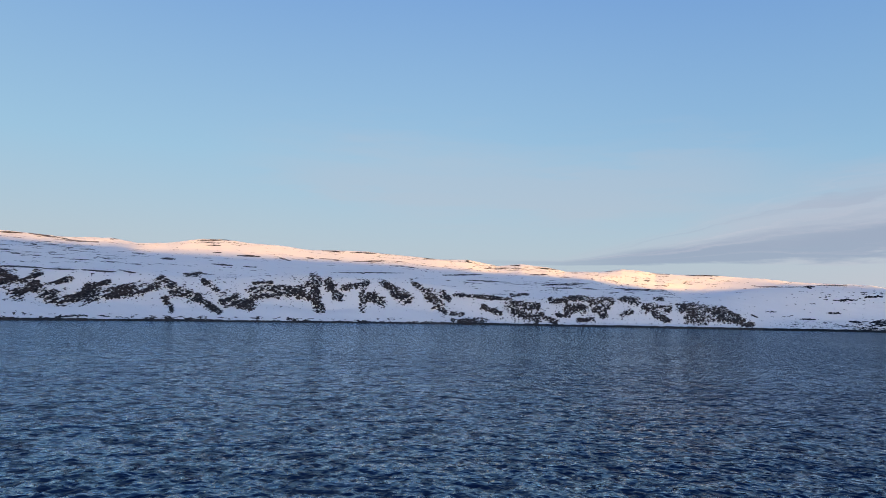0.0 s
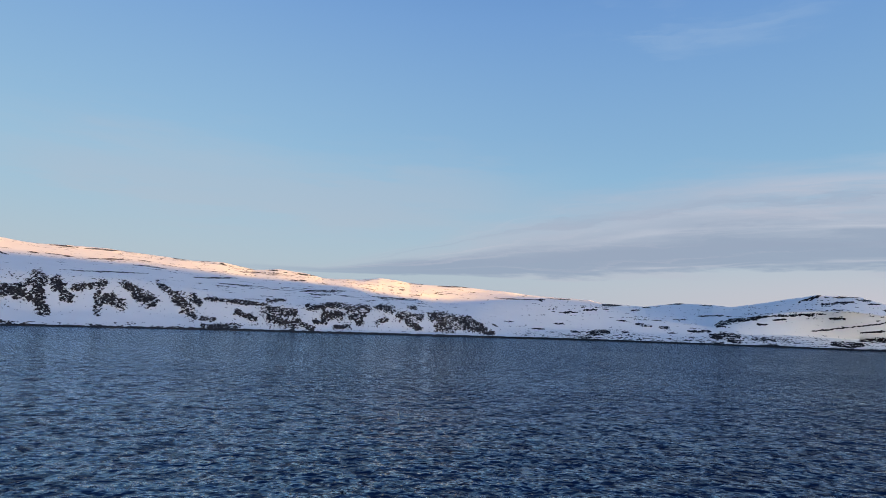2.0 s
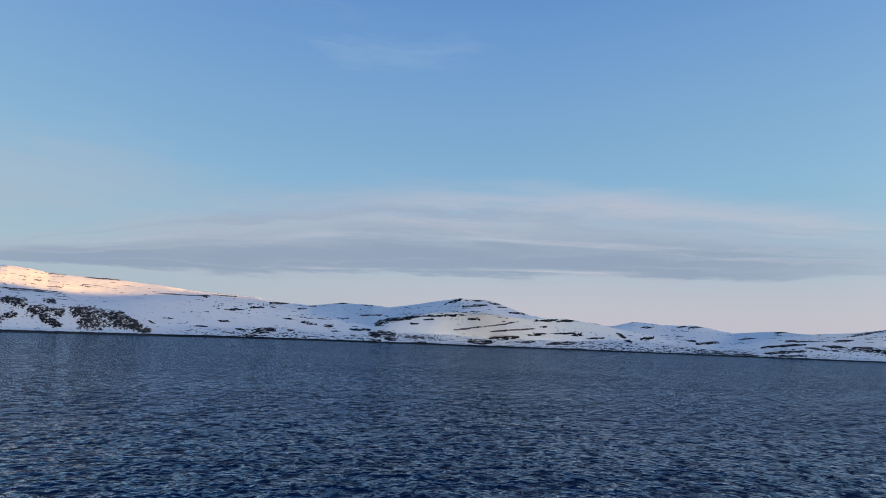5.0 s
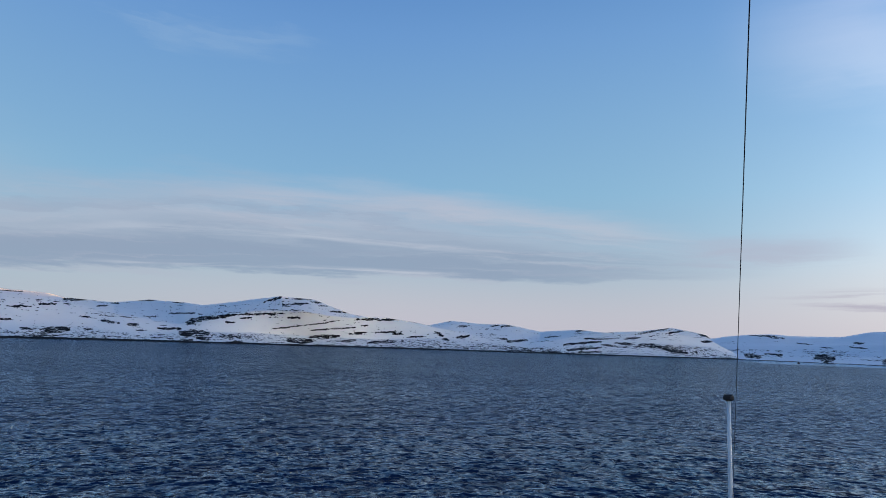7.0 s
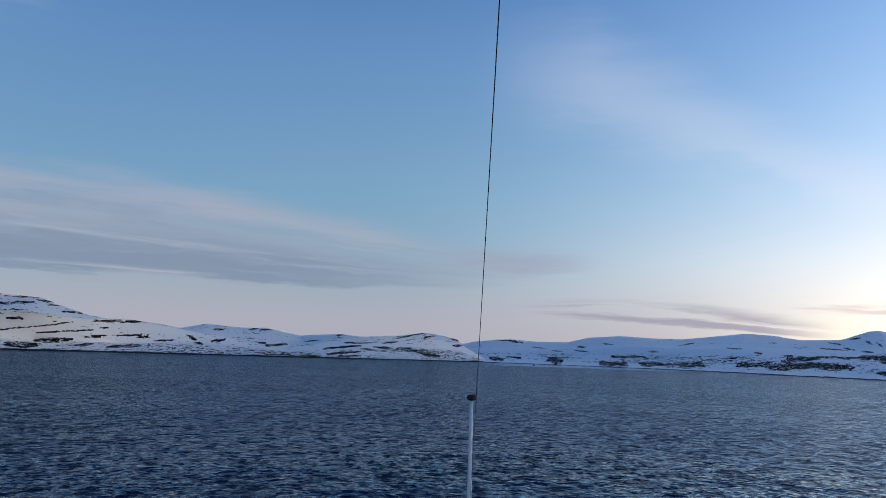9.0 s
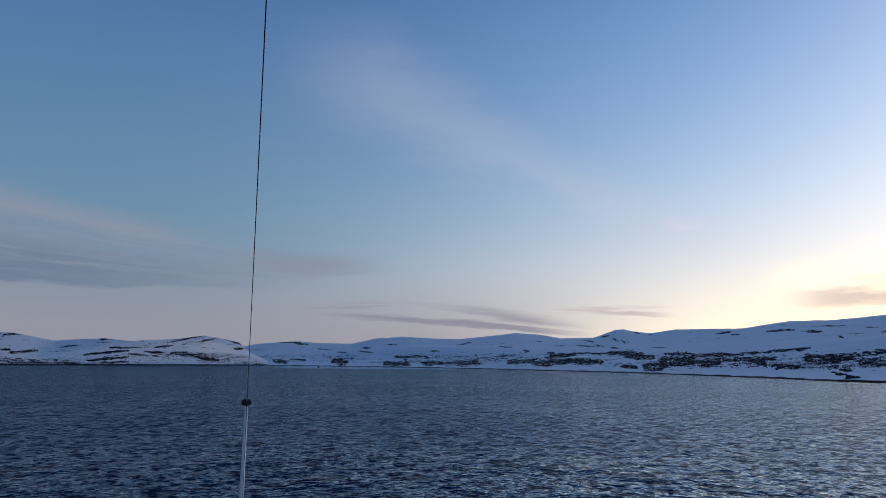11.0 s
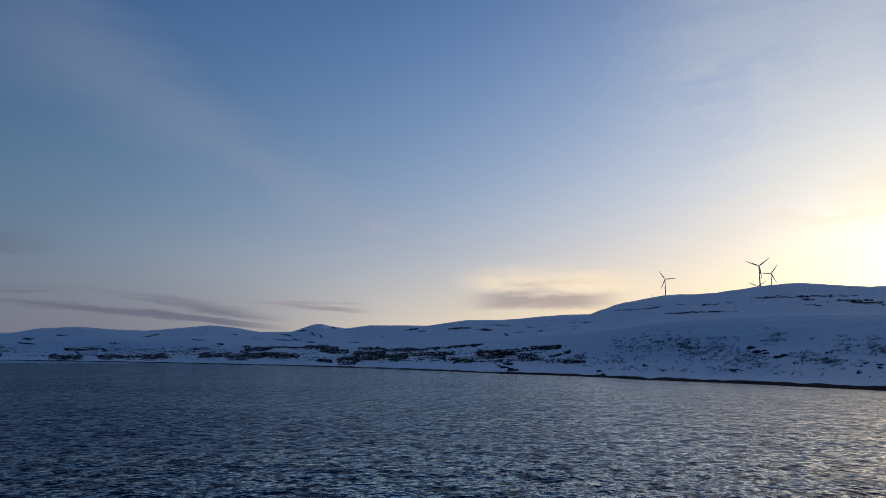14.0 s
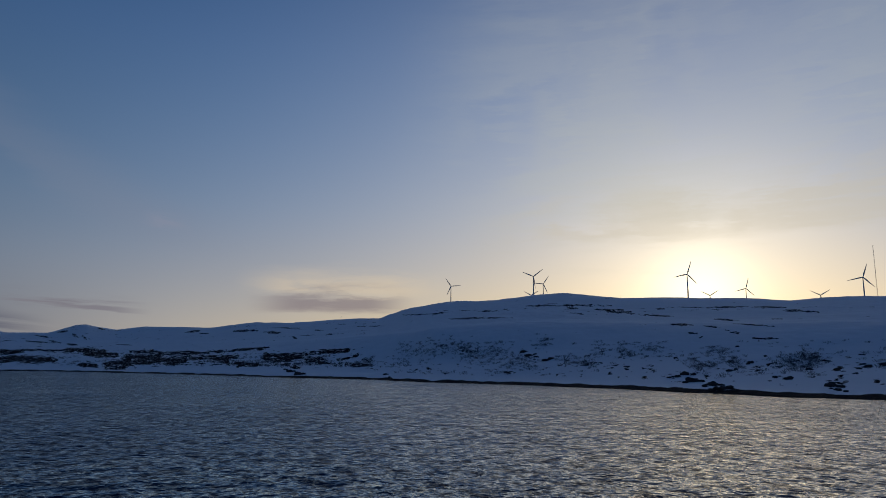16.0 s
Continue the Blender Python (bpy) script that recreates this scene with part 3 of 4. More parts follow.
CRAGS_3 = [
    (-1.1, 1.62, 0.07, 0.24, 0.47), (0.03, 1.65, 0.52, 1.19, 0.28), (0.78, 0.02, 1.72, -0, 0.19), (0.98, 1.56, 4.28, 1.4, 0.19),
    (1.03, -0.56, 3.61, -0.56, 0.24), (3.36, 0.67, 4.77, 0.12, 0.24), (4.28, 1.4, 5.69, 1.31, 0.14), (5.46, 0.84, 7.79, 0.78, 0.38),
    (5.68, 1.67, 7.08, 1.7, 0.12), (5.94, 0.27, 7.8, -0.27, 0.38), (7.8, 0.2, 9.42, -0.46, 0.28), (8.94, 1.27, 10.09, 1.3, 0.28),
    (9.64, 0.13, 10.44, 0.08, 0.19), (10.32, 0.61, 11.68, 0.64, 0.43), (10.54, 1.54, 12.36, 1.46, 0.24),
]
CRAGS_4 = [
    (11.24, -0.29, 12.36, -0.19, 0.19), (12.13, 1.22, 13.7, 1.26, 0.43), (12.59, 0.66, 13.48, 0.91, 0.33), (13.03, 0.21, 13.37, 0.15, 0.24),
    (14.59, 0.25, 15.47, 0.61, 0.24), (14.81, 1.51, 15.91, 1.3, 0.33), (16.56, 0.86, 18.28, 0.79, 0.33), (17.2, 0.43, 18.06, -0.04, 0.33),
    (17.21, 1.59, 17.85, 1.56, 0.17), (19.33, 0.92, 20.79, 0.84, 0.47), (19.75, 0.16, 20.99, 0.08, 0.43), (20.99, 0.73, 22.41, 0.44, 0.43),
    (21.6, 0.31, 23.41, 0.03, 0.38), (22.22, 0.87, 23.21, 0.35, 0.24), (23.4, -0.18, 24.39, -0.22, 0.19),
]
CRAGS = CRAGS_1 + CRAGS_2 + CRAGS_3 + CRAGS_4
LEDGES_1 = [
    (-33.14, 4.96, -31.78, 4.98, 0.09), (-32.96, 2.55, -30.38, 2.57, 0.09), (-31.43, 5.01, -28.92, 4.79, 0.09), (-31.2, 4.25, -30.85, 4.22, 0.09),
    (-30.66, -1.09, -28.16, -1.08, 0.12), (-30.38, 2.53, -28.03, 2.56, 0.07), (-29.09, 4.64, -26.86, 4.67, 0.07), (-27.85, 2.57, -25.57, 2.51, 0.09),
    (-26.86, -1.1, -23.2, -1.03, 0.09), (-26.11, 5, -24.36, 5.05, 0.07), (-25.39, 2.69, -23.8, 2.4, 0.09), (-24.5, 4.03, -23.5, 3.98, 0.07),
    (-22.48, 3.71, -21.45, 3.7, 0.12), (-20.01, 3.9, -18.74, 3.9, 0.05), (-19.88, 5.29, -16.88, 5.46, 0.09), (-19.53, -0.92, -18.27, -0.93, 0.07),
    (-19.22, 4.93, -18.15, 4.94, 0.09), (-18.72, 3.45, -17.21, 3.41, 0.09),
]
LEDGES_2 = [
    (-18.66, 4.35, -18.02, 4.39, 0.07), (-16.82, 4.22, -15.06, 4.23, 0.12), (-16.34, 3.38, -15.24, 3.34, 0.07), (-13.77, 5.28, -12.19, 5.29, 0.07),
    (-13.72, 4.25, -12.58, 3.95, 0.09), (-11.46, 4.27, -10.77, 4.25, 0.09), (-10.32, 4.27, -8.46, 4.18, 0.07), (-10.11, 4.91, -8.02, 4.87, 0.07),
    (-9.35, 3.14, -3.27, 3.29, 0.07), (-7.79, 4.84, -5.68, 4.86, 0.07), (-6.6, 4.17, -5.19, 4.22, 0.09), (-4.47, 3.89, -2.1, 3.72, 0.05),
    (-1.65, 4.56, -0.23, 4.55, 0.07), (-0, 3.18, 3.3, 3.33, 0.09), (0.44, 4.5, 1.38, 4.56, 0.07), (1.86, 4.41, 2.34, 4.3, 0.12),
    (1.9, 2.83, 5.67, 2.72, 0.07), (5.65, 4.13, 6.35, 4.14, 0.07),
]
LEDGES_3 = [
    (7.29, 3.39, 8.69, 3.41, 0.07), (7.99, 3.94, 9.38, 3.84, 0.09), (8.23, 2.54, 11.9, 2.72, 0.12), (9.16, 2.32, 10.76, 2.35, 0.09),
    (14.14, 2.36, 17.86, 2.28, 0.07), (17, 3.58, 18.29, 3.52, 0.05), (19.56, 3.48, 22.25, 3.44, 0.07), (24.2, 0.48, 24.69, 0.28, 0.09),
    (24.43, 2.63, 27.86, 2.61, 0.06), (25.18, 0.72, 25.95, 0.73, 0.09), (27.26, 0.24, 28.72, 0.24, 0.07), (27.86, 2.63, 28.51, 2.63, 0.14),
    (28.6, 2.75, 30.57, 2.7, 0.07), (29.28, 0.74, 30.16, 0.72, 0.09), (29.83, 1.63, 30.89, 1.71, 0.09), (31.59, 1.95, 32.27, 1.94, 0.07),
    (31.88, 0.06, 32.85, 0.19, 0.19),
]
LEDGES = LEDGES_1 + LEDGES_2 + LEDGES_3
BAY_LEDGES_1 = [
    (29.63, 1.61, 31.25, 1.71, 0.09), (30.63, 0.17, 31.32, 0.14, 0.09), (31.67, 1.89, 32.73, 1.96, 0.07), (32.03, 0.03, 33.63, 0.2, 0.31),
    (33.14, 2.33, 34.52, 2.42, 0.17), (33.17, 2.03, 33.63, 1.99, 0.07), (34.27, 1.16, 35.01, 1.13, 0.07), (34.73, 0.24, 35.19, 0.3, 0.14),
    (35.08, 2.39, 35.36, 2.41, 0.07), (35.31, 1.98, 36.06, 2.03, 0.09), (35.79, 0.92, 36.95, 0.76, 0.12), (36.33, 2.25, 36.81, 2.28, 0.07),
    (37.53, 0.72, 38.32, 0.67, 0.12), (37.96, 2.56, 39.54, 2.68, 0.09), (38.16, 0.28, 38.95, 0.31, 0.07), (38.66, 1.37, 39.65, 1.42, 0.07),
    (39.73, 0.5, 41.36, 0.52, 0.14),
]
BAY_LEDGES_2 = [
    (39.77, 0.02, 40.18, 0.04, 0.09), (40.44, 1.68, 42.29, 1.81, 0.07), (40.57, 2.56, 41.4, 2.56, 0.07), (41.39, 0.19, 43.36, 0.23, 0.33),
    (41.42, -0.24, 42.25, -0.32, 0.14), (41.84, 0.98, 42.54, 1.3, 0.33), (42.33, 1.29, 43.79, 1.55, 0.24), (42.44, 2.55, 47.35, 3.31, 0.06),
    (42.65, -0.09, 43.39, -0.17, 0.24), (43.79, 1.51, 45.27, 1.8, 0.19), (44.33, 0.09, 45.83, 0.03, 0.19), (44.67, 1.21, 45.31, 1.2, 0.12),
    (44.79, -0.34, 46.08, -0.34, 0.12), (45.27, 1.8, 48.99, 2.08, 0.12), (45.72, 1.55, 46.59, 1.64, 0.09), (47.49, 2.93, 48.9, 3.45, 0.12),
    (48.19, 0.8, 51.3, 1.26, 0.07),
]
BAY_LEDGES_3 = [
    (48.95, 2.77, 50.97, 2.98, 0.12), (49.14, 3.28, 51.4, 3.35, 0.07), (49.46, 1.76, 50.36, 1.8, 0.12), (49.58, -0.06, 51.38, -0.06, 0.28),
    (51.19, 3.1, 52.1, 3.1, 0.09), (51.3, 1.26, 53.57, 1.7, 0.07), (51.33, 0.81, 54.98, 1.18, 0.09), (51.36, 0.24, 53.64, 0.43, 0.21),
    (51.89, 2.84, 52.58, 2.87, 0.07), (52.83, 2.41, 54.22, 2.38, 0.09), (53.89, -0.02, 55.03, 0.14, 0.14), (54.55, 0.65, 55.93, 0.8, 0.14),
    (54.95, 1.83, 56.8, 1.95, 0.12), (55.43, 1.36, 55.9, 1.38, 0.09), (55.97, -0.01, 58.29, 0.14, 0.17), (56.16, 0.81, 58.72, 0.97, 0.09),
    (56.81, 1.83, 58.67, 2.06, 0.14),
]
BAY_LEDGES_4 = [
    (58.03, 0.78, 58.96, 0.81, 0.12), (58.91, 1.96, 61.04, 1.64, 0.12), (59.21, 0.52, 60.61, 0.64, 0.09), (61.53, 1.07, 62.2, 0.74, 0.14),
    (62.16, 1.96, 63.22, 2.09, 0.07), (62.21, 0.51, 62.68, 0.41, 0.14), (63.38, 0.67, 64.31, 0.82, 0.17), (63.47, 1.6, 64.17, 1.63, 0.09),
    (66.16, 1.7, 66.86, 1.79, 0.07), (66.89, 0.67, 67.59, 0.65, 0.09), (66.98, 1.68, 68.73, 1.85, 0.09), (67.59, 0.47, 69.21, 0.64, 0.14),
    (67.84, -0.22, 69.92, -0.19, 0.07), (70.26, -0.24, 71.97, -0.25, 0.12), (70.59, 0.92, 71.96, 1.08, 0.07), (72.19, 0.4, 75.12, 0.72, 0.12),
    (72.43, -0.05, 75.12, 0.27, 0.14),
]
BAY_LEDGES_5 = [
    (73.09, 1.52, 74.22, 1.6, 0.09), (73.33, -0.2, 75.12, -0.11, 0.12), (73.77, 0.91, 76, 0.98, 0.07), (75.11, 1.59, 76, 1.54, 0.07),
    (75.12, 0.5, 76.45, 0.32, 0.09), (76.23, 0.65, 77.76, 0.59, 0.12), (76.89, 1.01, 78.19, 1.16, 0.09), (77.76, 1.37, 80.34, 1.94, 0.07),
    (78.19, 0.6, 79.91, 0.44, 0.21), (79.91, 0.33, 81.58, 0.06, 0.21), (80.34, 1.56, 81.4, 1.74, 0.09), (81.61, 1.81, 82.44, 1.66, 0.07),
    (82.54, 1.58, 83.86, 1.22, 0.19), (82.73, 0.97, 83.45, 0.99, 0.12),
]
BAY_LEDGES = BAY_LEDGES_1 + BAY_LEDGES_2 + BAY_LEDGES_3 + BAY_LEDGES_4 + BAY_LEDGES_5
FAR_LEDGES_1 = [
    (86.13, 1.55, 87.9, 1.54, 0.07), (87.31, 1.51, 88.52, 1.38, 0.1), (89.35, 1.06, 90.39, 0.97, 0.07), (90.82, 0.8, 91.66, 0.77, 0.07),
    (92.71, 0.89, 93.79, 0.79, 0.07), (92.91, 1.17, 93.55, 1.18, 0.1), (94.84, 1.49, 95.73, 1.44, 0.07), (98.45, 0.97, 99.25, 0.93, 0.1),
    (100.73, 1.46, 101.88, 1.71, 0.07), (104.25, 1.39, 105.2, 1.33, 0.07), (106.2, 1.06, 106.65, 1.03, 0.12), (107.12, 1.81, 107.66, 1.82, 0.07),
    (108.11, 0.89, 108.66, 0.9, 0.12), (110.5, 1.51, 112.27, 1.4, 0.07), (111.05, 1.91, 111.84, 1.82, 0.07), (111.86, 1.6, 112.67, 1.4, 0.07),
]
FAR_LEDGES_2 = [
    (112.41, 2.16, 113.01, 2.29, 0.1), (113.08, 1.35, 113.79, 1.31, 0.1), (113.43, 2.08, 113.75, 1.86, 0.15), (113.78, 2.81, 114.19, 2.83, 0.07),
    (114.04, 1.98, 114.37, 1.66, 0.1), (115.03, 2.56, 115.46, 2.46, 0.07), (116.37, 1.36, 117.44, 1.33, 0.07), (121.1, 2.36, 122.21, 2.54, 0.1),
    (122.22, 2.33, 122.9, 2.35, 0.07), (124.73, 2.54, 126.59, 2.64, 0.12), (127.06, 2.53, 128.36, 2.48, 0.15), (127.99, 2.9, 129.9, 2.91, 0.07),
    (129.32, 2.18, 129.68, 2.07, 0.1), (131.1, 2.76, 131.82, 2.72, 0.07), (134.48, 3.08, 135.2, 3.09, 0.05), (135.45, 3.14, 136.66, 3.18, 0.05),
]
FAR_LEDGES = FAR_LEDGES_1 + FAR_LEDGES_2
HEATH_1 = [
    (85.86, 0.05, 86.83, -0.01, 0.15), (87.21, 0.21, 88.41, 0.13, 0.1), (90.65, 0.09, 91.5, -0.02, 0.34), (94.71, -0.1, 96.7, -0.09, 0.22),
    (95.56, 0.47, 98.24, 0.5, 0.12), (97.82, -0.01, 99.63, 0, 0.2), (99.63, 0, 102.41, 0.02, 0.24), (104.98, 0.13, 107.08, 0.26, 0.2),
    (107.1, 0.05, 109.47, 0.18, 0.29), (107.95, 0.58, 110.95, 0.83, 0.15), (109.47, 0.28, 112.37, 0.21, 0.24), (110.95, 0.83, 113.12, 0.82, 0.1),
    (113.11, 0.87, 115.57, 0.86, 0.24), (113.99, -0.11, 115.23, -0.21, 0.12), (114.34, 0.66, 116.43, 0.58, 0.2), (115.85, -0.2, 117.32, -0.08, 0.32),
]
HEATH_2 = [
    (117.25, 0.86, 119.41, 0.84, 0.12), (117.29, 0.25, 119.23, 0.27, 0.54), (119.42, 0.73, 122.98, 0.84, 0.15), (119.45, 0.16, 121.21, 0.24, 0.29),
    (121.2, 0.4, 125.28, 0.56, 0.17), (122.98, 0.88, 127.58, 1.33, 0.12), (123.45, 0.42, 124.37, 0.32, 0.29), (125.31, -0.14, 126.69, -0.01, 0.15),
    (127.14, 0.57, 127.84, 0.46, 0.29), (127.84, 0.46, 129.97, 0.6, 0.34), (129.28, -0.23, 129.99, -0.3, 0.12), (130.43, 0.84, 133.78, 1.16, 0.24),
    (130.69, 0.37, 132.12, 0.26, 0.34), (133.08, 0.39, 134.75, 0.76, 0.1), (134.28, 0.04, 135.49, -0.07, 0.12),
]
HEATH = HEATH_1 + HEATH_2
HILL_LEDGES_1 = [
    (138.27, 4.11, 140.47, 4.17, 0.07), (140.47, 4.17, 142.41, 4.41, 0.06), (142.17, 3.81, 144.82, 3.88, 0.12), (143.02, 4.49, 143.74, 4.49, 0.07),
    (144.59, 4.41, 146.27, 4.45, 0.07), (144.82, 3.88, 146.73, 3.92, 0.07), (146.75, 4.64, 147.11, 4.64, 0.07), (148.53, 4.85, 150.99, 4.91, 0.1),
    (150.99, 4.84, 152.83, 4.93, 0.1), (151.9, 4.71, 152.82, 4.65, 0.1), (152.12, 4.29, 153.25, 4.18, 0.07), (152.83, 4.93, 155.52, 4.82, 0.1),
    (154.17, 4.56, 156.39, 4.48, 0.1), (155.06, 4.36, 157.03, 4.28, 0.1), (156.38, 4.29, 158.1, 4.03, 0.07),
]
HILL_LEDGES_2 = [
    (158.1, 4.1, 160.2, 3.88, 0.1), (158.87, 4.54, 159.61, 4.52, 0.07), (159.96, 3.32, 161.71, 3.23, 0.12), (160.67, 4.65, 162.5, 4.56, 0.07),
    (161.26, 2.62, 161.97, 2.56, 0.12), (162.41, 3.17, 163.59, 2.98, 0.1), (162.7, 4.53, 165.45, 4.55, 0.1), (163.24, 3.66, 164.99, 3.49, 0.1),
    (163.97, 2.82, 164.92, 2.48, 0.1), (164.59, 3.3, 167.4, 3.01, 0.07), (165.45, 4.55, 168.24, 4.41, 0.1), (165.84, 2.15, 167.87, 2.1, 0.1),
    (167.26, 3.6, 167.99, 3.56, 0.07), (168.04, 4.17, 169.29, 4.12, 0.12), (169.29, 4.12, 170.43, 3.96, 0.12),
]
HILL_LEDGES = HILL_LEDGES_1 + HILL_LEDGES_2
THICKETS = [
    (138.05, 0.19, 139.02, -0.04, 0.2), (138.29, 1.14, 140.95, 1.28, 0.37), (141.19, 1.52, 143.83, 1.3, 0.37), (143.11, 0.94, 145.49, 0.71, 0.49),
    (145.73, 1.07, 146.44, 0.95, 0.24), (146.67, 0.72, 149, 0.26, 0.37), (149.03, 1.55, 149.49, 1.43, 0.15), (149.74, 2.02, 150.43, 1.79, 0.29),
    (150.85, 0.51, 152.66, 0.4, 0.24), (152.66, 0.29, 153.99, 0.06, 0.24), (154.02, 0.98, 154.91, 0.87, 0.2), (155.79, 1.1, 157.3, 0.87, 0.2),
    (158.38, 1.32, 159.22, 1.21, 0.2), (161.21, 0.12, 163.2, 0.13, 0.34), (162.48, 1.21, 164.44, 1.1, 0.2), (164.01, 0.56, 164.75, 0.14, 0.34),
    (167.74, 0.37, 170.11, 0.18, 0.49), (169.17, 0.47, 170.16, 0.68, 0.37),
]
BOULDERS = [
    (159.7, -0.91, 7), (160.84, -0.64, 14), (161.35, -1.15, 20), (160.33, -0.82, 9), (162.23, -1.52, 9),
    (162.93, -1.43, 16), (163.31, -1.76, 18), (164.03, -1.7, 14), (164.34, -1.82, 8), (165.57, 0.29, 9),
    (166.64, 0.8, 5), (167.19, -0.78, 8), (168.08, -0.89, 13), (170.73, -1.4, 16), (171.14, -1.59, 9),
    (171.65, -1.7, 7), (164.03, -0.35, 9), (164.55, -0.22, 6), (173.17, 0.05, 10), (172.58, -0.11, 7),
    (174.02, 0.18, 9), (148.23, 1.02, 9), (148.73, 0.75, 12), (149.24, 0.66, 6), (150.06, 0.35, 10),
    (150.56, 0.49, 9), (151.19, -0.01, 5), (169.46, -0.18, 8), (156.52, -0.29, 6), (162.14, 2.14, 4),
    (164.74, 1.48, 5), (129.25, -0.64, 10),
]
BOULDERS_FAR = [
    (129.89, -0.86, 14), (136.99, -0.83, 8), (137.31, -1.06, 6), (128.89, -0.47, 6),
]
CABIN = (118.85, 0.93)


def column_at(az, az0, step):
    return int(round((az - az0) / step))


class Coast:
    """A stretch of land: a sheet of ground over azimuth and distance, with bare rock where the snow does not lie."""

    def __init__(self, az0, az1, step, layers, counts, bow, seed):
        self.az0, self.step = az0, step
        self.az = np.arange(az0, az1 + step / 2, step)
        n = len(self.az)
        smooth = [5] + [2 * round(0.93 / step) + 1] * 3 + [5] * 3
        D = [profile(t, self.az, 1, n) for t, n in zip(layers, smooth)]
        H = [profile(t, self.az, 2, n) for t, n in zip(layers, smooth)]
        n = len(self.az)
        dist, hgt, lev = [D[0] - 40], [np.full(n, -7.0)], [0.0]
        for k in range(len(D) - 1):
            for j in range(counts[k]):
                s = j / counts[k]
                c = s * s * (3 - 2 * s)
                dist.append(D[k] + (D[k + 1] - D[k]) * s)
                hgt.append(H[k] + (H[k + 1] - H[k]) * (s * (1 - bow[k]) + c * bow[k]))
                lev.append(k + s)
        dist.append(D[-1])
        hgt.append(H[-1])
        lev.append(len(D) - 1.0)
        self.d, self.h = np.array(dist), np.array(hgt)
        self.lev = np.array(lev)[:, None] + 0 * self.d
        a = np.radians(self.az)[None, :] + 0 * self.d
        self.x, self.y = self.d * np.sin(a), self.d * np.cos(a)
        self.along = np.cumsum(np.gradient(np.radians(self.az)) * D[0])[None, :] + 0 * self.d
        self.a = self.az[None, :] + 0 * self.d
        # the waterline wanders a little, the ground rolls
        grow = np.clip(self.h / 30.0, 0, 1)
        self.h = self.h + grow * 9.0 * (fbm(self.x / 160, self.y / 160, seed, 5) - 0.5)
        self.h = self.h + np.clip(self.h / 6.0, 0, 1) * 2.2 * (fbm(self.x / 26, self.y / 26, seed + 20, 4) - 0.5)
        self.h[1] += 1.6 * (fbm(self.along[1] / 25, self.along[1] * 0, seed + 30, 4) - 0.55)
        self.rise = np.degrees(np.arctan2(self.h - EYE, self.d))

    def ground(self, az, d):
        c = column_at(az, self.az0, self.step)
        return float(np.interp(d, self.d[:, c], self.h[:, c]))

    def meet(self, az, rise):
        """Distance at which the ground first comes up to a height angle."""
        c = column_at(az, self.az0, self.step)
        r = self.rise[1:, c]
        k = int(np.argmax(r >= rise))
        return float(self.d[1 + k, c])

    def crag(self, bare, proud, seed):
        """Bare rock stands out of the snow in broken steps."""
        k = bare * proud * (0.35 + 1.3 * fbm(self.along / 9, self.h / 5, seed, 4, 0.6))
        a = np.radians(self.a)
        self.x, self.y = self.x - k * np.sin(a), self.y - k * np.cos(a)

    def sheet(self, name, az_from, az_to, rock, mat, label, category="mountain"):
        i, j = column_at(az_from, self.az0, self.step), column_at(az_to, self.az0, self.step)
        P = np.stack([self.x, self.y, self.h], -1)[:, i:j + 1]
        return grid_mesh(name, P, mat, [("rock", rock[:, i:j + 1])], label, category)


def strokes(c, table, wander=0.16, taper=0.0, thin=1.0):
    """Where listed bands of rock break through the snow: 1 along their middle, 0 outside."""
    m = np.zeros_like(c.d)
    wa = c.a + wander * 1.6 * (fbm(c.along / 22, c.h / 9, 41, 4, 0.6) - 0.5)
    wr = c.rise + wander * (fbm(c.along / 26, c.h / 8, 43, 4, 0.6) - 0.5)
    for a0, r0, a1, r1, half in table:
        i = max(0, column_at(min(a0, a1) - half - 0.5, c.az0, c.step))
        j = column_at(max(a0, a1) + half + 0.5, c.az0, c.step)
        if j <= i:
            continue
        pa, pr = wa[:, i:j] - a0, wr[:, i:j] - r0
        va, vr = a1 - a0, r1 - r0
        t = np.clip((pa * va + pr * vr) / max(va * va + vr * vr, 1e-6), 0, 1)
        gap = np.hypot(pa - t * va, pr - t * vr) / (half * thin * (1 - taper * np.abs(2 * t - 1)))
        m[:, i:j] = np.maximum(m[:, i:j], np.clip(1.35 - gap, 0, 1))
    return m


NORTH_CREST = SKYLINE_NORTH + SKYLINE_EAST[1:]


def hollow_behind(bench, crest):
    """Ground that drops away behind the lip of the bench, so that the lip stands out against the crest."""
    b, c = np.array(bench, float), np.array(crest, float)
    rows = []
    for az in np.arange(-80.0, 90.1, 0.5):
        db, hb, dc, hc = (float(np.interp(az, q[:, 0], q[:, k])) for q in (b, c) for k in (1, 2))
        d = db + 0.3 * (dc - db)
        drop = 0.30 * float(ease(np.array(az), 12.0, 15.0)) * float(1 - ease(np.array(az), 80.0, 84.0))
        level = hb + 0.3 * (hc - hb)
        hid = EYE + d * (hb - EYE) / db - d * math.tan(radians(drop))
        share = drop / 0.30
        rows.append((az, d, level * (1 - share) + min(hid, level) * share))
    return rows


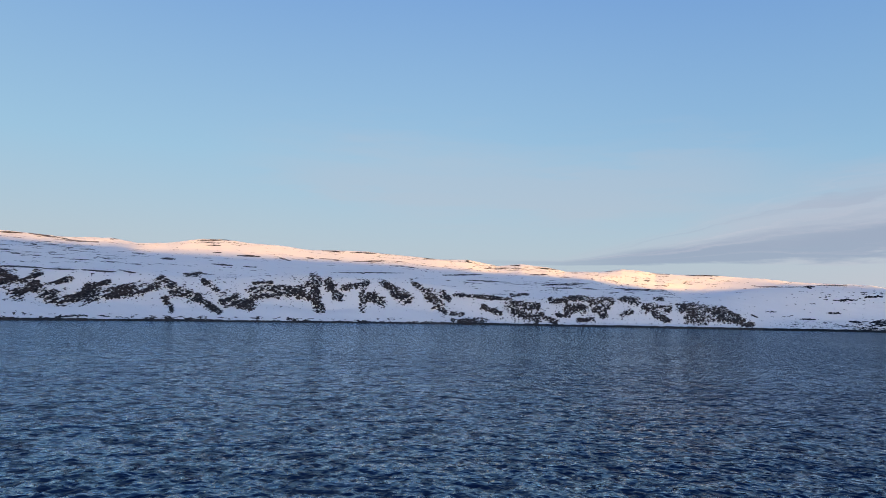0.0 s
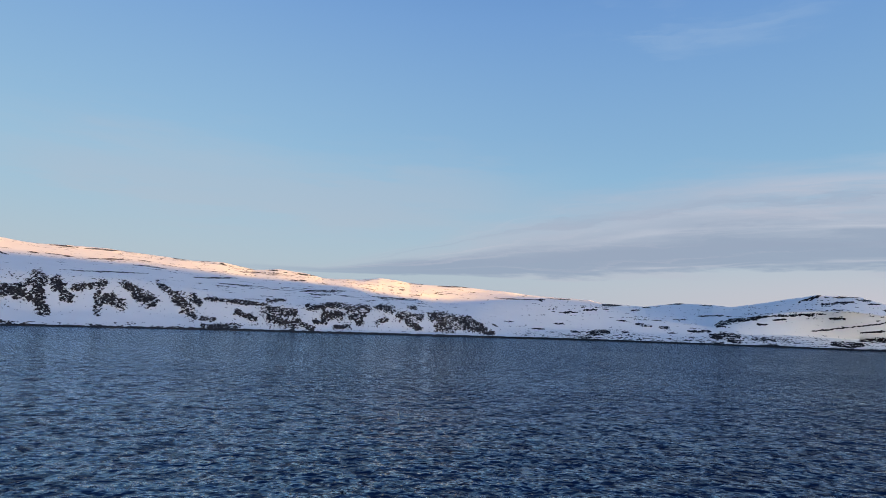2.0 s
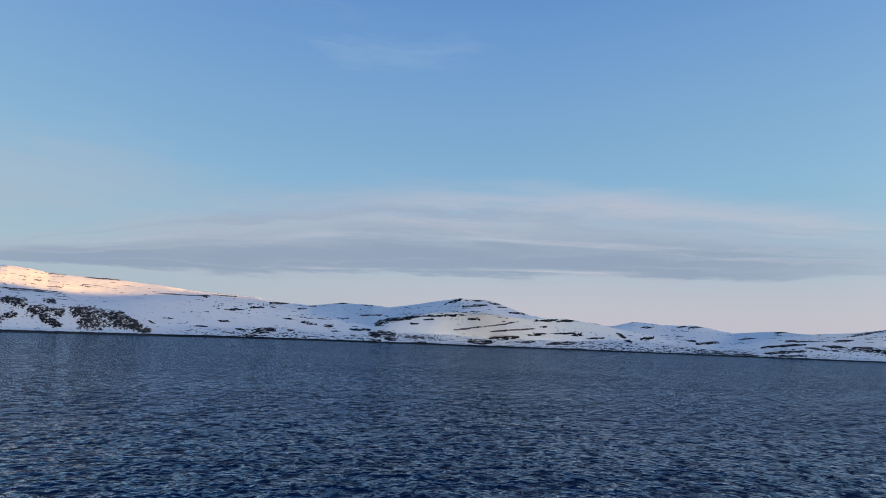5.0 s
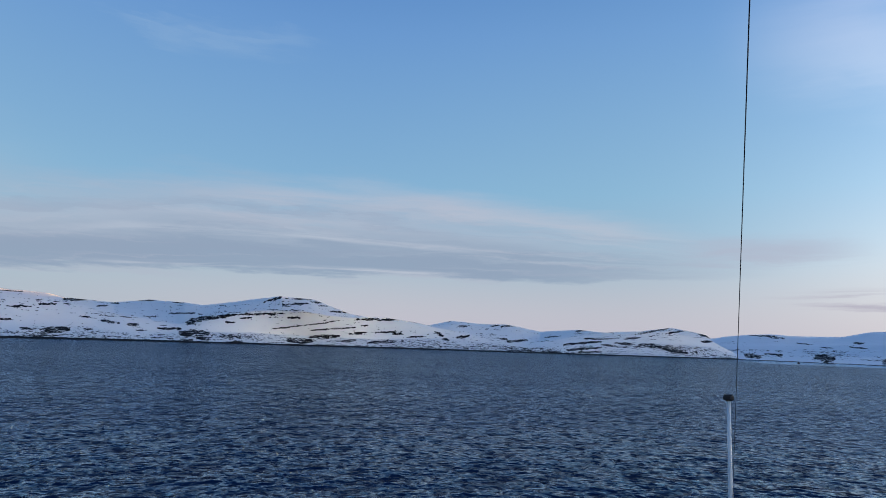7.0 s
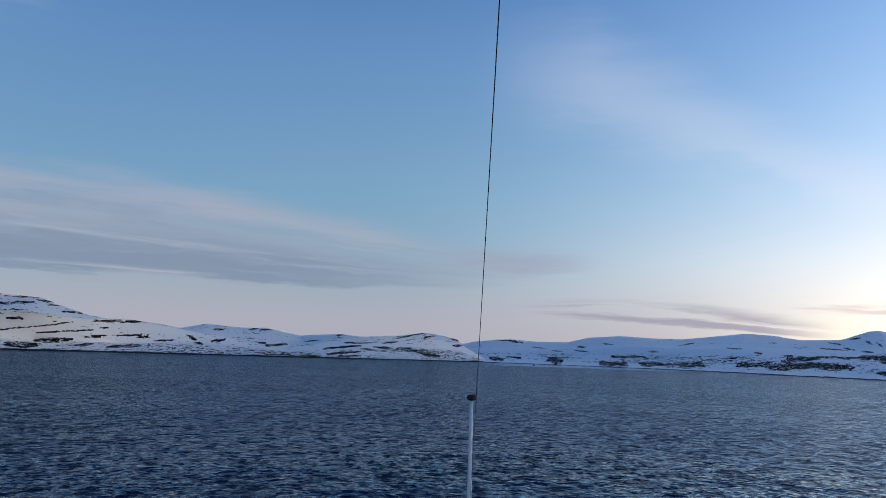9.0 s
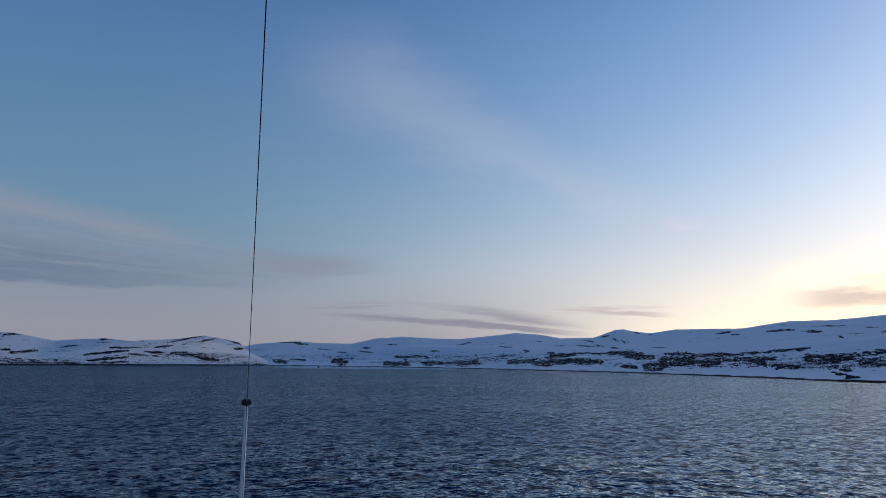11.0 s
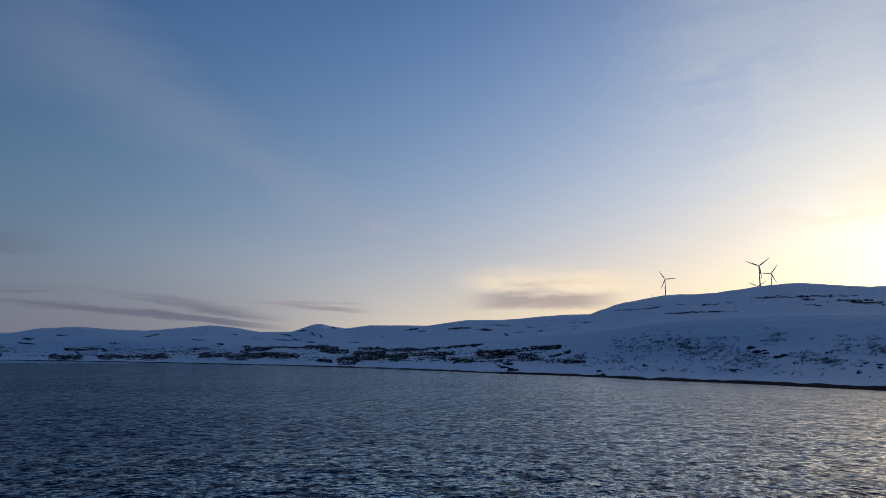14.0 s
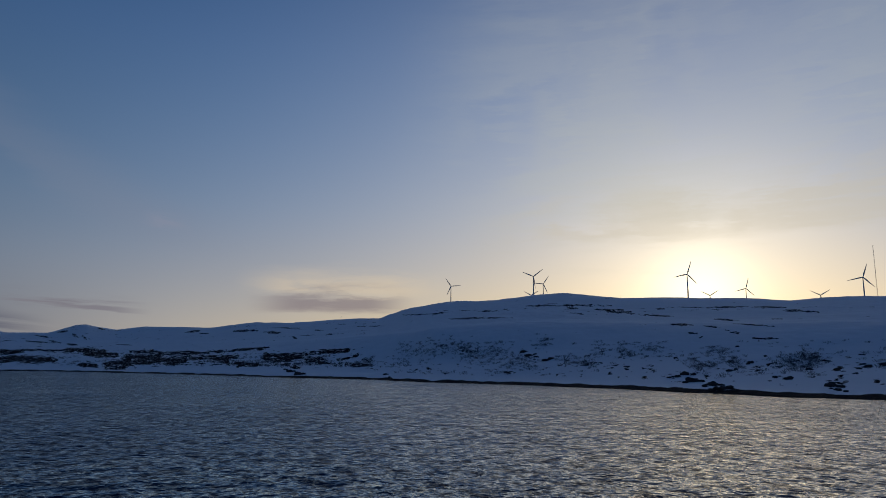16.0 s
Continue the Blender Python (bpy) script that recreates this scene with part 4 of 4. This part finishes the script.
north = Coast(-46, 87.5, 0.045, [SHORE_NORTH, CLIFF_FOOT, CLIFF_TOP, BENCH, hollow_behind(BENCH, NORTH_CREST), NORTH_CREST,
              [(a, d + 450, z - 45) for a, d, z in NORTH_CREST]], (34, 62, 46, 22, 34, 5), (0.2, 0.3, 0.5, 0.2, 0.2, 0.6), 11)
u, v = north.along, north.h
lean = ease(north.a + 6 * (fbm(u / 90, v / 50, 60, 2) - 0.5), -15.5, -11.5)
streak = (1 - lean) * fbm((u + 1.6 * v) / 30, (v - 0.6 * u) / 3.6, 61, 4, 0.6) + lean * fbm((u - 0.7 * v) / 5.5, (v + 0.35 * u) / 7, 62, 4, 0.65)
grain = fbm(u / 3.6, v / 2.2, 63, 3, 0.75)
fine = (0.55 - 0.12 * lean) * streak + (0.30 + 0.12 * lean) * grain + 0.15 * fbm(u / 26, v / 14, 64, 3)
crag = strokes(north, CRAGS, 0.34)
rock_n = np.where(crag > 0, 0.5 + 2.3 * (fine - 0.635 + 0.225 * ease(crag, 0.0, 0.9)), 0.0)
# stray blocks below and beside the crags
cliff = ease(north.lev, 0.5, 1.0) * (1 - ease(north.lev, 2.0, 2.4)) * (1 - ease(north.a, 24.0, 26.0))
rock_n = np.maximum(rock_n, cliff * (0.5 + 3.0 * (grain - 0.725 + 0.26 * (fbm(u / 70, v / 30, 65, 3) - 0.5))))
# ledges bared by the wind
ledge = np.maximum(strokes(north, LEDGES, 0.10, 0.5, 0.75), strokes(north, BAY_LEDGES, 0.12, 0.4, 0.9))
chips = 0.45 * fbm(u / 20, v / 1.6, 75, 4, 0.6) + 0.55 * fbm(u / 7, v / 1.6, 78, 3, 0.75)
rock_n = np.maximum(rock_n, np.where(ledge > 0, 0.5 + 2.4 * (chips - 0.65 + 0.26 * ease(ledge, 0.0, 0.8)), 0.0))
lip = fbm(u / 40, v / 2.2, 67, 4, 0.55) * 0.6 + 0.4 * fbm(u / 10, v / 1.8, 69, 3)
top = ease(north.lev, 1.9, 2.2)
rock_n = np.maximum(rock_n, top * (0.5 + 4.0 * (lip - 0.675 + 0.25 * (fbm(u / 240, v / 30, 71, 3) - 0.5))))
bay = ease(north.a, 24, 27)
low = ease(north.lev, 0.2, 0.6) * (1 - ease(north.lev, 1.6, 2.4)) * bay
rock_n = np.maximum(rock_n, low * (0.5 + 2.6 * (chips - 0.565 + 0.3 * (fbm(u / 170, v / 26, 79, 3) - 0.5))))
# boulders along the shore
skirt = ease(north.lev, 0.02, 0.08) * (1 - ease(north.lev, 0.22, 0.5))
rock_n = np.maximum(rock_n, skirt * (0.5 + 3.0 * (fbm(u / 9, v / 2.0, 76, 4, 0.6) - 0.60 + 0.2 * (fbm(u / 60, v * 0, 80, 2) - 0.5))))
shelf = 2.1 + 2.4 * ease(north.a, -15, 40)
wet = 1 - ease(north.h - shelf + 2.6 * (fbm(u / 14, v * 0, 77, 5, 0.6) - 0.5), 0.0, 1.0)
rock_n = np.clip(np.maximum(np.minimum(rock_n, 0.78), wet), 0, 1)
north.crag(ease(rock_n, 0.42, 0.62) * (crag > 0), 5.0, 15)
north.sheet("mountain_1", -46, 25.0, rock_n, SNOW_CLIFF, "snowy cliff mountain with bare brown rock above the fjord")
north.sheet("mountain_2", 25.0, 87.44, rock_n, SNOW_BAY, "low snow-covered hills with dark rock streaks by the fjord")

SOUTH_CREST = SKYLINE_FAR + SKYLINE_WIND[1:]
# ground behind the crest; the far hills' part is raised unseen to shade the bay
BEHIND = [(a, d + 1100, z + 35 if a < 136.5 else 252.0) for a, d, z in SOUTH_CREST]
# unseen high ground far behind the crest, added to keep the low sun off hills
SHADE_GROUND = [(a, d + 1900, 20 + (z - 20) * (d + 1900) / d - (16 if a < 150 else 54) if a < 133.5 or a > 166 else 150.0) for a, d, z in SOUTH_CREST]
south = Coast(79.0, 189.0, 0.06, [[(a, d * 0.955, z) for a, d, z in SHORE_SOUTH], STRAND, LOWER_SLOPE, UPPER_SLOPE, SOUTH_CREST, BEHIND, SHADE_GROUND],
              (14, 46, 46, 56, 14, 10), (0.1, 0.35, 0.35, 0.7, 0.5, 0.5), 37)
u, v = south.along, south.h
far = 1 - ease(south.a, 133, 140)
heath = ease(south.lev, 1.15, 1.6) * (1 - ease(south.lev, 2.45, 2.8))
bands = 0.4 * fbm(u / 26, v / 3.0, 81, 5, 0.6) + 0.6 * fbm(u / 7, v / 2.0, 84, 3, 0.75)
moor = strokes(south, HEATH, 0.34, 0.2)
rock_s = np.where(moor > 0, 0.5 + 2.6 * (bands - 0.61 + 0.235 * ease(moor, 0.0, 0.9)), 0.0)
rock_s = np.maximum(rock_s, far * heath * (0.5 + 4.0 * (bands - 0.615 + 0.35 * (fbm(u / 200, v / 18, 82, 3) - 0.5))))
ledge = np.maximum(strokes(south, FAR_LEDGES, 0.10, 0.5, 0.85), strokes(south, HILL_LEDGES, 0.08, 0.5, 0.85))
chips = 0.5 * fbm(u / 20, v / 1.5, 83, 4, 0.6) + 0.5 * fbm(u / 6, v / 1.6, 90, 3, 0.75)
rock_s = np.maximum(rock_s, np.where(ledge > 0, 0.5 + 2.6 * (chips - 0.66 + 0.26 * ease(ledge, 0.0, 0.8)), 0.0))
lip = fbm(u / 45, v / 2.4, 85, 4, 0.55) * 0.6 + 0.4 * fbm(u / 10, v / 1.8, 86, 3)
rock_s = np.maximum(rock_s, ease(south.lev, 2.3, 2.9) * (0.5 + 4.0 * (lip - 0.74 + 0.02 * far + 0.25 * (fbm(u / 200, v / 22, 87, 3) - 0.5))))
# stones and low bushes on the hill's foot
foot = (1 - far) * ease(south.lev, 0.7, 1.2) * (1 - ease(south.lev, 2.0, 2.6))
rock_s = np.maximum(rock_s, foot * (0.5 + 2.6 * (fbm(u / 7, v / 3.0, 88, 4, 0.6) - 0.72 + 0.2 * (fbm(u / 60, v / 20, 92, 3) - 0.5))))
wet = 1 - ease(south.h + 2.4 * (fbm(u / 14, v * 0, 89, 4) - 0.5), 1.8, 2.8)
rock_s = np.clip(np.maximum(np.minimum(rock_s, 0.68), wet), 0, 1)
south.sheet("mountain_3", 79.0, 136.6, rock_s, SNOW_SCRUB, "distant snowy hills with dark heath bands along the shore")
south.sheet("mountain_4", 136.6, 189.0, rock_s, SNOW_SCRUB, "shaded rounded snow hill carrying a wind farm")


# ---------------------------------------------------------------- wind farm
def turbine(turn):
    """A three-bladed wind turbine with its hub 70 m up; turn is the rotor's angle in degrees."""
    root = new("wind_turbine")
    part("tower", pillar([(-4, 2.1), (0, 2.1), (30, 1.75), (68.5, 1.15)], 14), TURBINE, root, smooth=True)
    bm = bmesh.new()
    bmesh.ops.create_cube(bm, size=1.0, matrix=Matrix.Translation((0, 1.2, 70)) @ Matrix.Diagonal((3.0, 9.0, 3.2, 1)))
    bmesh.ops.bevel(bm, geom=bm.edges[:], offset=0.5, segments=2, affect="EDGES")
    part("nacelle", bm, TURBINE, root)
    hub = part("hub", tube(bmesh.new(), [((0, -3.2, 70), 1.5, X, Z), ((0, -4.4, 70), 1.3, X, Z), ((0, -5.3, 70), 0.5, X, Z)], 12), TURBINE, root, smooth=True)
    for i in range(3):
        bm = bmesh.new()
        ang = radians(turn + 120 * i)
        out, across = Vector((math.sin(ang), 0, math.cos(ang))), Vector((math.cos(ang), 0, -math.sin(ang)))
        rings = []
        for s, chord, thick in ((1.2, 1.1, 1.0), (4, 1.2, 0.9), (8, 2.0, 0.6), (20, 1.5, 0.4), (33, 0.9, 0.25), (40, 0.35, 0.12)):
            rings.append((Vector((0, -4.1, 70)) + out * s, 1.0, across * chord, Y * thick))
        tube(bm, rings, 8)
        part("blade", bm, TURBINE, hub, smooth=True)
    return tagged(root, "white three-bladed wind turbine standing on a snowy ridge", "wind turbine", "wind farm turbines")


#           azimuth, distance, hub's height angle from the eye, rotor angle
FARM = [(142.3, 2750, 6.51, 85), (149.2, 2250, 7.30, 52), (150.0, 2750, 6.68, 35), (149.0, 3050, 5.75, 58), (161.4, 2130, 7.19, 18),
        (163.0, 3000, 5.47, 58), (165.6, 2850, 5.93, 15), (170.6, 2950, 5.22, 58), (173.35, 2250, 6.38, 18)]
for az, d, rise, turn in FARM:
    t = turbine(turn)
    base = south.ground(az, d)
    hub_z = EYE + d * math.tan(radians(rise))
    t.matrix_world = Matrix.Translation(spot(az, d, hub_z - 70)) @ Matrix.Rotation(radians(-az + 6), 4, "Z")
    foot = hub_z - 70 - base
    if foot > 0:    # added to fill the gap where the hub is set to fit the view
        part("tower_filler", tube(bmesh.new(), [((0, 0, -foot - 3), 2.6, X, Y), ((0, 0, 0.2), 2.15, X, Y)], 14), TURBINE, t)


def met_mast(height):
    root = new("measuring_mast")
    bm = bmesh.new()
    w = 0.7
    for i in range(3):
        a = radians(120 * i)
        p = Vector((math.cos(a) * w, math.sin(a) * w, 0))
        tube(bm, [(p - Z * 3, 0.16, X, Y), (p + Z * height, 0.16, X, Y)], 6)
    part("legs", bm, GALVANISED, root)
    bm = bmesh.new()
    for k in range(int(height / 1.6)):
        for i in range(3):
            a, b = radians(120 * i), radians(120 * (i + 1))
            p = Vector((math.cos(a) * w, math.sin(a) * w, k * 1.6))
            q = Vector((math.cos(b) * w, math.sin(b) * w, k * 1.6 + 1.6))
            tube(bm, [(p, 0.09, X, Y), (q, 0.09, X, Y)], 4, False)
    part("bracing", bm, GALVANISED, root)
    return tagged(root, "tall slender lattice measuring mast on the ridge", "mast")


d = 1930
m = met_mast(EYE + d * math.tan(radians(8.61)) - south.ground(174.15, d))
m.matrix_world = Matrix.Translation(spot(174.15, d, south.ground(174.15, d)))


def marker(az, d, height):
    root = new("marker_post")
    part("post", pillar([(-2, 0.35), (height * 0.7, 0.3), (height, 0.25)], 8), GALVANISED, root)
    part("crossarm", tube(bmesh.new(), [((-0.9, 0, height * 0.85), 0.14, Y, Z), ((0.9, 0, height * 0.85), 0.14, Y, Z)], 6), GALVANISED, root)
    root.matrix_world = Matrix.Translation(spot(az, d, south.ground(az, d))) @ Matrix.Rotation(radians(-az), 4, "Z")
    return tagged(root, "thin grey steel post on the snowy ridge", "post", "ridge posts")


for az, rise_d, height in ((141.3, 2180, 11), (156.2, 2060, 11), (133.2, 2900, 14)):
    marker(az, rise_d, height)


# ---------------------------------------------------------------- rocks and scrub
def boulder(seed, width):
    """A craggy block of bedrock, broader than high, sunk into the slope."""
    bm = bmesh.new()
    bmesh.ops.create_icosphere(bm, subdivisions=3, radius=1.0)
    off = Vector((seed * 3.7, seed * 1.9, seed * 5.3))
    for vert in bm.verts:
        p = vert.co.copy()
        box = p / max(abs(p.x), abs(p.y), abs(p.z))
        p = p.lerp(box, 0.35)
        k = 1 + 0.50 * noise.noise(p * 1.2 + off) + 0.35 * noise.noise(p * 2.9 + off) + 0.18 * noise.noise(p * 7 + off)
        vert.co = Vector((p.x * k * width * 0.42, p.y * k * width * 0.34, max(p.z, -0.5) * k * width * 0.26))
    return bm


rng = random.Random(8)
for i, (az, rise, wide) in enumerate(BOULDERS + BOULDERS_FAR):
    d = south.meet(az, rise)
    for j in range(3 if wide > 8 else 2):
        a2 = az + (0 if j == 0 else rng.uniform(-1, 1) * wide * 0.045)
        d2 = d + (0 if j == 0 else rng.uniform(-8, 8))
        width = wide * 2.0 * d / 1211.0 * (0.62 if j == 0 else rng.uniform(0.25, 0.45))
        b = finish("rock_outcrop", boulder(i * 5 + j + 1, width), BOULDER)
        b.matrix_world = Matrix.Translation(spot(a2, d2, south.ground(a2, d2))) @ Matrix.Rotation(radians(-a2 + rng.uniform(-40, 40)), 4, "Z")
        tagged(b, "dark bare rock outcrop sticking out of the snow slope", "rock", "rocks on the hillside")


def scrub(name, count, az_range, rise_of, size, seed, label, twigs=13, tall=0.8, slim=0.018, thick=()):
    """Leafless birch thickets: twig blades gathered in clumps."""
    rng = np.random.default_rng(seed)
    V, F = [], []
    made = tries = 0
    share = np.array([half * (half + abs(a1 - a0)) for a0, r0, a1, r1, half in thick])
    share = share / share.sum() if len(thick) else share
    while made < count and tries < count * 60:
        tries += 1
        az = rng.uniform(*az_range)
        lo, hi = rise_of(az)
        rise = rng.uniform(lo, hi)
        dense = len(thick) and tries % 2
        if dense:
            a0, r0, a1, r1, half = thick[rng.choice(len(thick), p=share)]
            t = rng.uniform()
            az, rise = a0 + (a1 - a0) * t + rng.normal(0, half * 0.95), r0 + (r1 - r0) * t + rng.normal(0, half * 0.95)
        d = south.meet(az, rise)
        x, y = d * math.sin(radians(az)), d * math.cos(radians(az))
        dens = float(fbm(np.array([x / 60.0]), np.array([y / 60.0]), seed + 5, 3)[0])
        if not dense and rng.uniform() > ease(np.array([dens]), 0.40, 0.74)[0]:
            continue
        made += 1
        z = south.ground(az, d) - 0.3
        s = size * rng.uniform(0.5, 1.4)
        for _ in range(twigs):
            ang, lean = rng.uniform(0, 6.28), rng.uniform(0.1, 0.9)
            bx, by = x + rng.normal(0, s * 0.35), y + rng.normal(0, s * 0.35)
            tx, ty, tz = bx + math.cos(ang) * lean * s * 0.6, by + math.sin(ang) * lean * s * 0.6, z + s * rng.uniform(0.5, 1.0) * tall
            wx, wy = -math.sin(ang) * s * slim, math.cos(ang) * s * slim
            k = len(V)
            V += [(bx - wx, by - wy, z), (bx + wx, by + wy, z), (tx + wx * 1.8, ty + wy * 1.8, (z + tz) * 0.5 + 0.2 * s), (tx, ty, tz)]
            F += [(k, k + 1, k + 2), (k, k + 2, k + 3)]
    me = bpy.data.meshes.new(name)
    me.from_pydata(V, [], F)
    me.materials.append(TWIG)
    return tagged(new(name, me), label, "scrub", kind="stuff")


scrub("birch_scrub", 1500, (136, 180), lambda a: (-0.9, 1.9), 4.2, 5, "leafless dark birch thickets on the lower snow slope", 20, 0.7, 0.011, THICKETS)
scrub("shore_scrub", 1800, (97, 136), lambda a: (-0.25, 0.75), 4.5, 6, "dark bare thickets along the low snowy shore")


def cabin():
    """A small wooden house with a lit window."""
    root = new("cabin")
    bm = bmesh.new()
    bmesh.ops.create_cube(bm, size=1.0, matrix=Matrix.Translation((0, 0, 1.0)) @ Matrix.Diagonal((9, 6, 5, 1)))
    part("walls", bm, DARK_WOOD, root)
    bm = bmesh.new()
    v = [bm.verts.new(p) for p in ((-5, -3.6, 3.4), (5, -3.6, 3.4), (5, 0, 6.0), (-5, 0, 6.0), (5, 3.6, 3.4), (-5, 3.6, 3.4))]
    for f in ((0, 1, 2, 3), (3, 2, 4, 5), (1, 4, 2), (0, 3, 5), (0, 5, 4, 1)):
        bm.faces.new([v[i] for i in f])
    part("roof", bm, SNOW_ROOF, root, "snow-covered roof")
    for x in (-2.4, 2.2):
        bm = bmesh.new()
        bmesh.ops.create_cube(bm, size=1.0, matrix=Matrix.Translation((x, -3.02, 2.0)) @ Matrix.Diagonal((1.4, 0.12, 1.3, 1)))
        part("window", bm, LAMPLIGHT if x < 0 else DARK_PLASTIC, root, "lit window" if x < 0 else "")
    return tagged(root, "small dark wooden cabin with a lit window on the snow", "house")


cabin_az, cabin_rise = CABIN
d = south.meet(cabin_az, cabin_rise)
cabin().matrix_world = Matrix.Translation(spot(cabin_az, d, south.ground(cabin_az, d) + 0.5)) @ Matrix.Rotation(radians(-cabin_az), 4, "Z")


# ---------------------------------------------------------------- the pole and its stay
def ship_pole():
    root = new("pole")
    top = EYE - 14.0 * math.tan(radians(2.95))
    part("shaft", pillar([(-1.5, 0.052), (top - 4.0, 0.047), (top - 1.35, 0.043), (top - 1.33, 0.038), (top - 0.10, 0.035)], 20), WHITE_PAINT, root, smooth=True)
    part("cap", pillar([(top - 0.115, 0.05), (top - 0.10, 0.088), (top - 0.075, 0.098), (top - 0.03, 0.098), (top - 0.02, 0.08), (top, 0.075)], 20), DARK_PLASTIC, root, "black round cap")
    root.matrix_world = Matrix.Translation(spot(HEADING, 14.0))
    return tagged(root, "slender white painted steel pole with a dark cap", "pole")


ship_pole()
ahead, right = spot(HEADING, 1.0), spot(HEADING + 90, 1.0)
bm = bmesh.new()
pts = []
for d in (14.0, 8.0, 3.1, 0.6, -6.0):
    z = EYE - 0.42 - 0.392 * (d - 8.0)
    pts.append(ahead * d + right * (0.103 - 0.006 * d) + Z * z)
way_up = (pts[-1] - pts[0]).normalized()
sx = way_up.cross(Z).normalized()
sy = sx.cross(way_up)
tube(bm, [(p, 0.0031, sx, sy) for p in pts], 8)
tagged(finish("stay_wire", bm, WIRE), "thin dark steel stay wire rising from the pole", "wire")


# ---------------------------------------------------------------- a small boat
def boat():
    root = new("fishing_boat")
    bm = bmesh.new()
    rings = []
    for s, wide, high in ((-4.5, 1.2, 1.0), (-3, 1.5, 1.0), (0, 1.6, 1.1), (3, 1.2, 1.4), (5, 0.1, 1.8)):
        rings.append([bm.verts.new(p) for p in ((s, -wide, high), (s, -wide * 0.6, -0.4), (s, wide * 0.6, -0.4), (s, wide, high))])
    for a, b in zip(rings, rings[1:]):
        for i in range(4):
            bm.faces.new((a[i], b[i], b[(i + 1) % 4], a[(i + 1) % 4]))
    bm.faces.new(rings[0])
    bm.faces.new(rings[-1][::-1])
    part("hull", bm, DARK_PLASTIC, root)
    bm = bmesh.new()
    bmesh.ops.create_cube(bm, size=1.0, matrix=Matrix.Translation((0.4, 0, 2.2)) @ Matrix.Diagonal((2.6, 2.0, 2.4, 1)))
    bmesh.ops.bevel(bm, geom=bm.edges[:], offset=0.15, segments=2, affect="EDGES")
    part("cabin", bm, DARK_PLASTIC, root)
    part("mast", pillar([(3.2, 0.12), (6.0, 0.06)], 8), GALVANISED, root)
    return tagged(root, "small dark fishing boat on the open water", "boat")


boat().matrix_world = Matrix.Translation(spot(89.4, 2600, 0.0)) @ Matrix.Rotation(radians(20), 4, "Z") @ Matrix.Scale(2.0, 4)
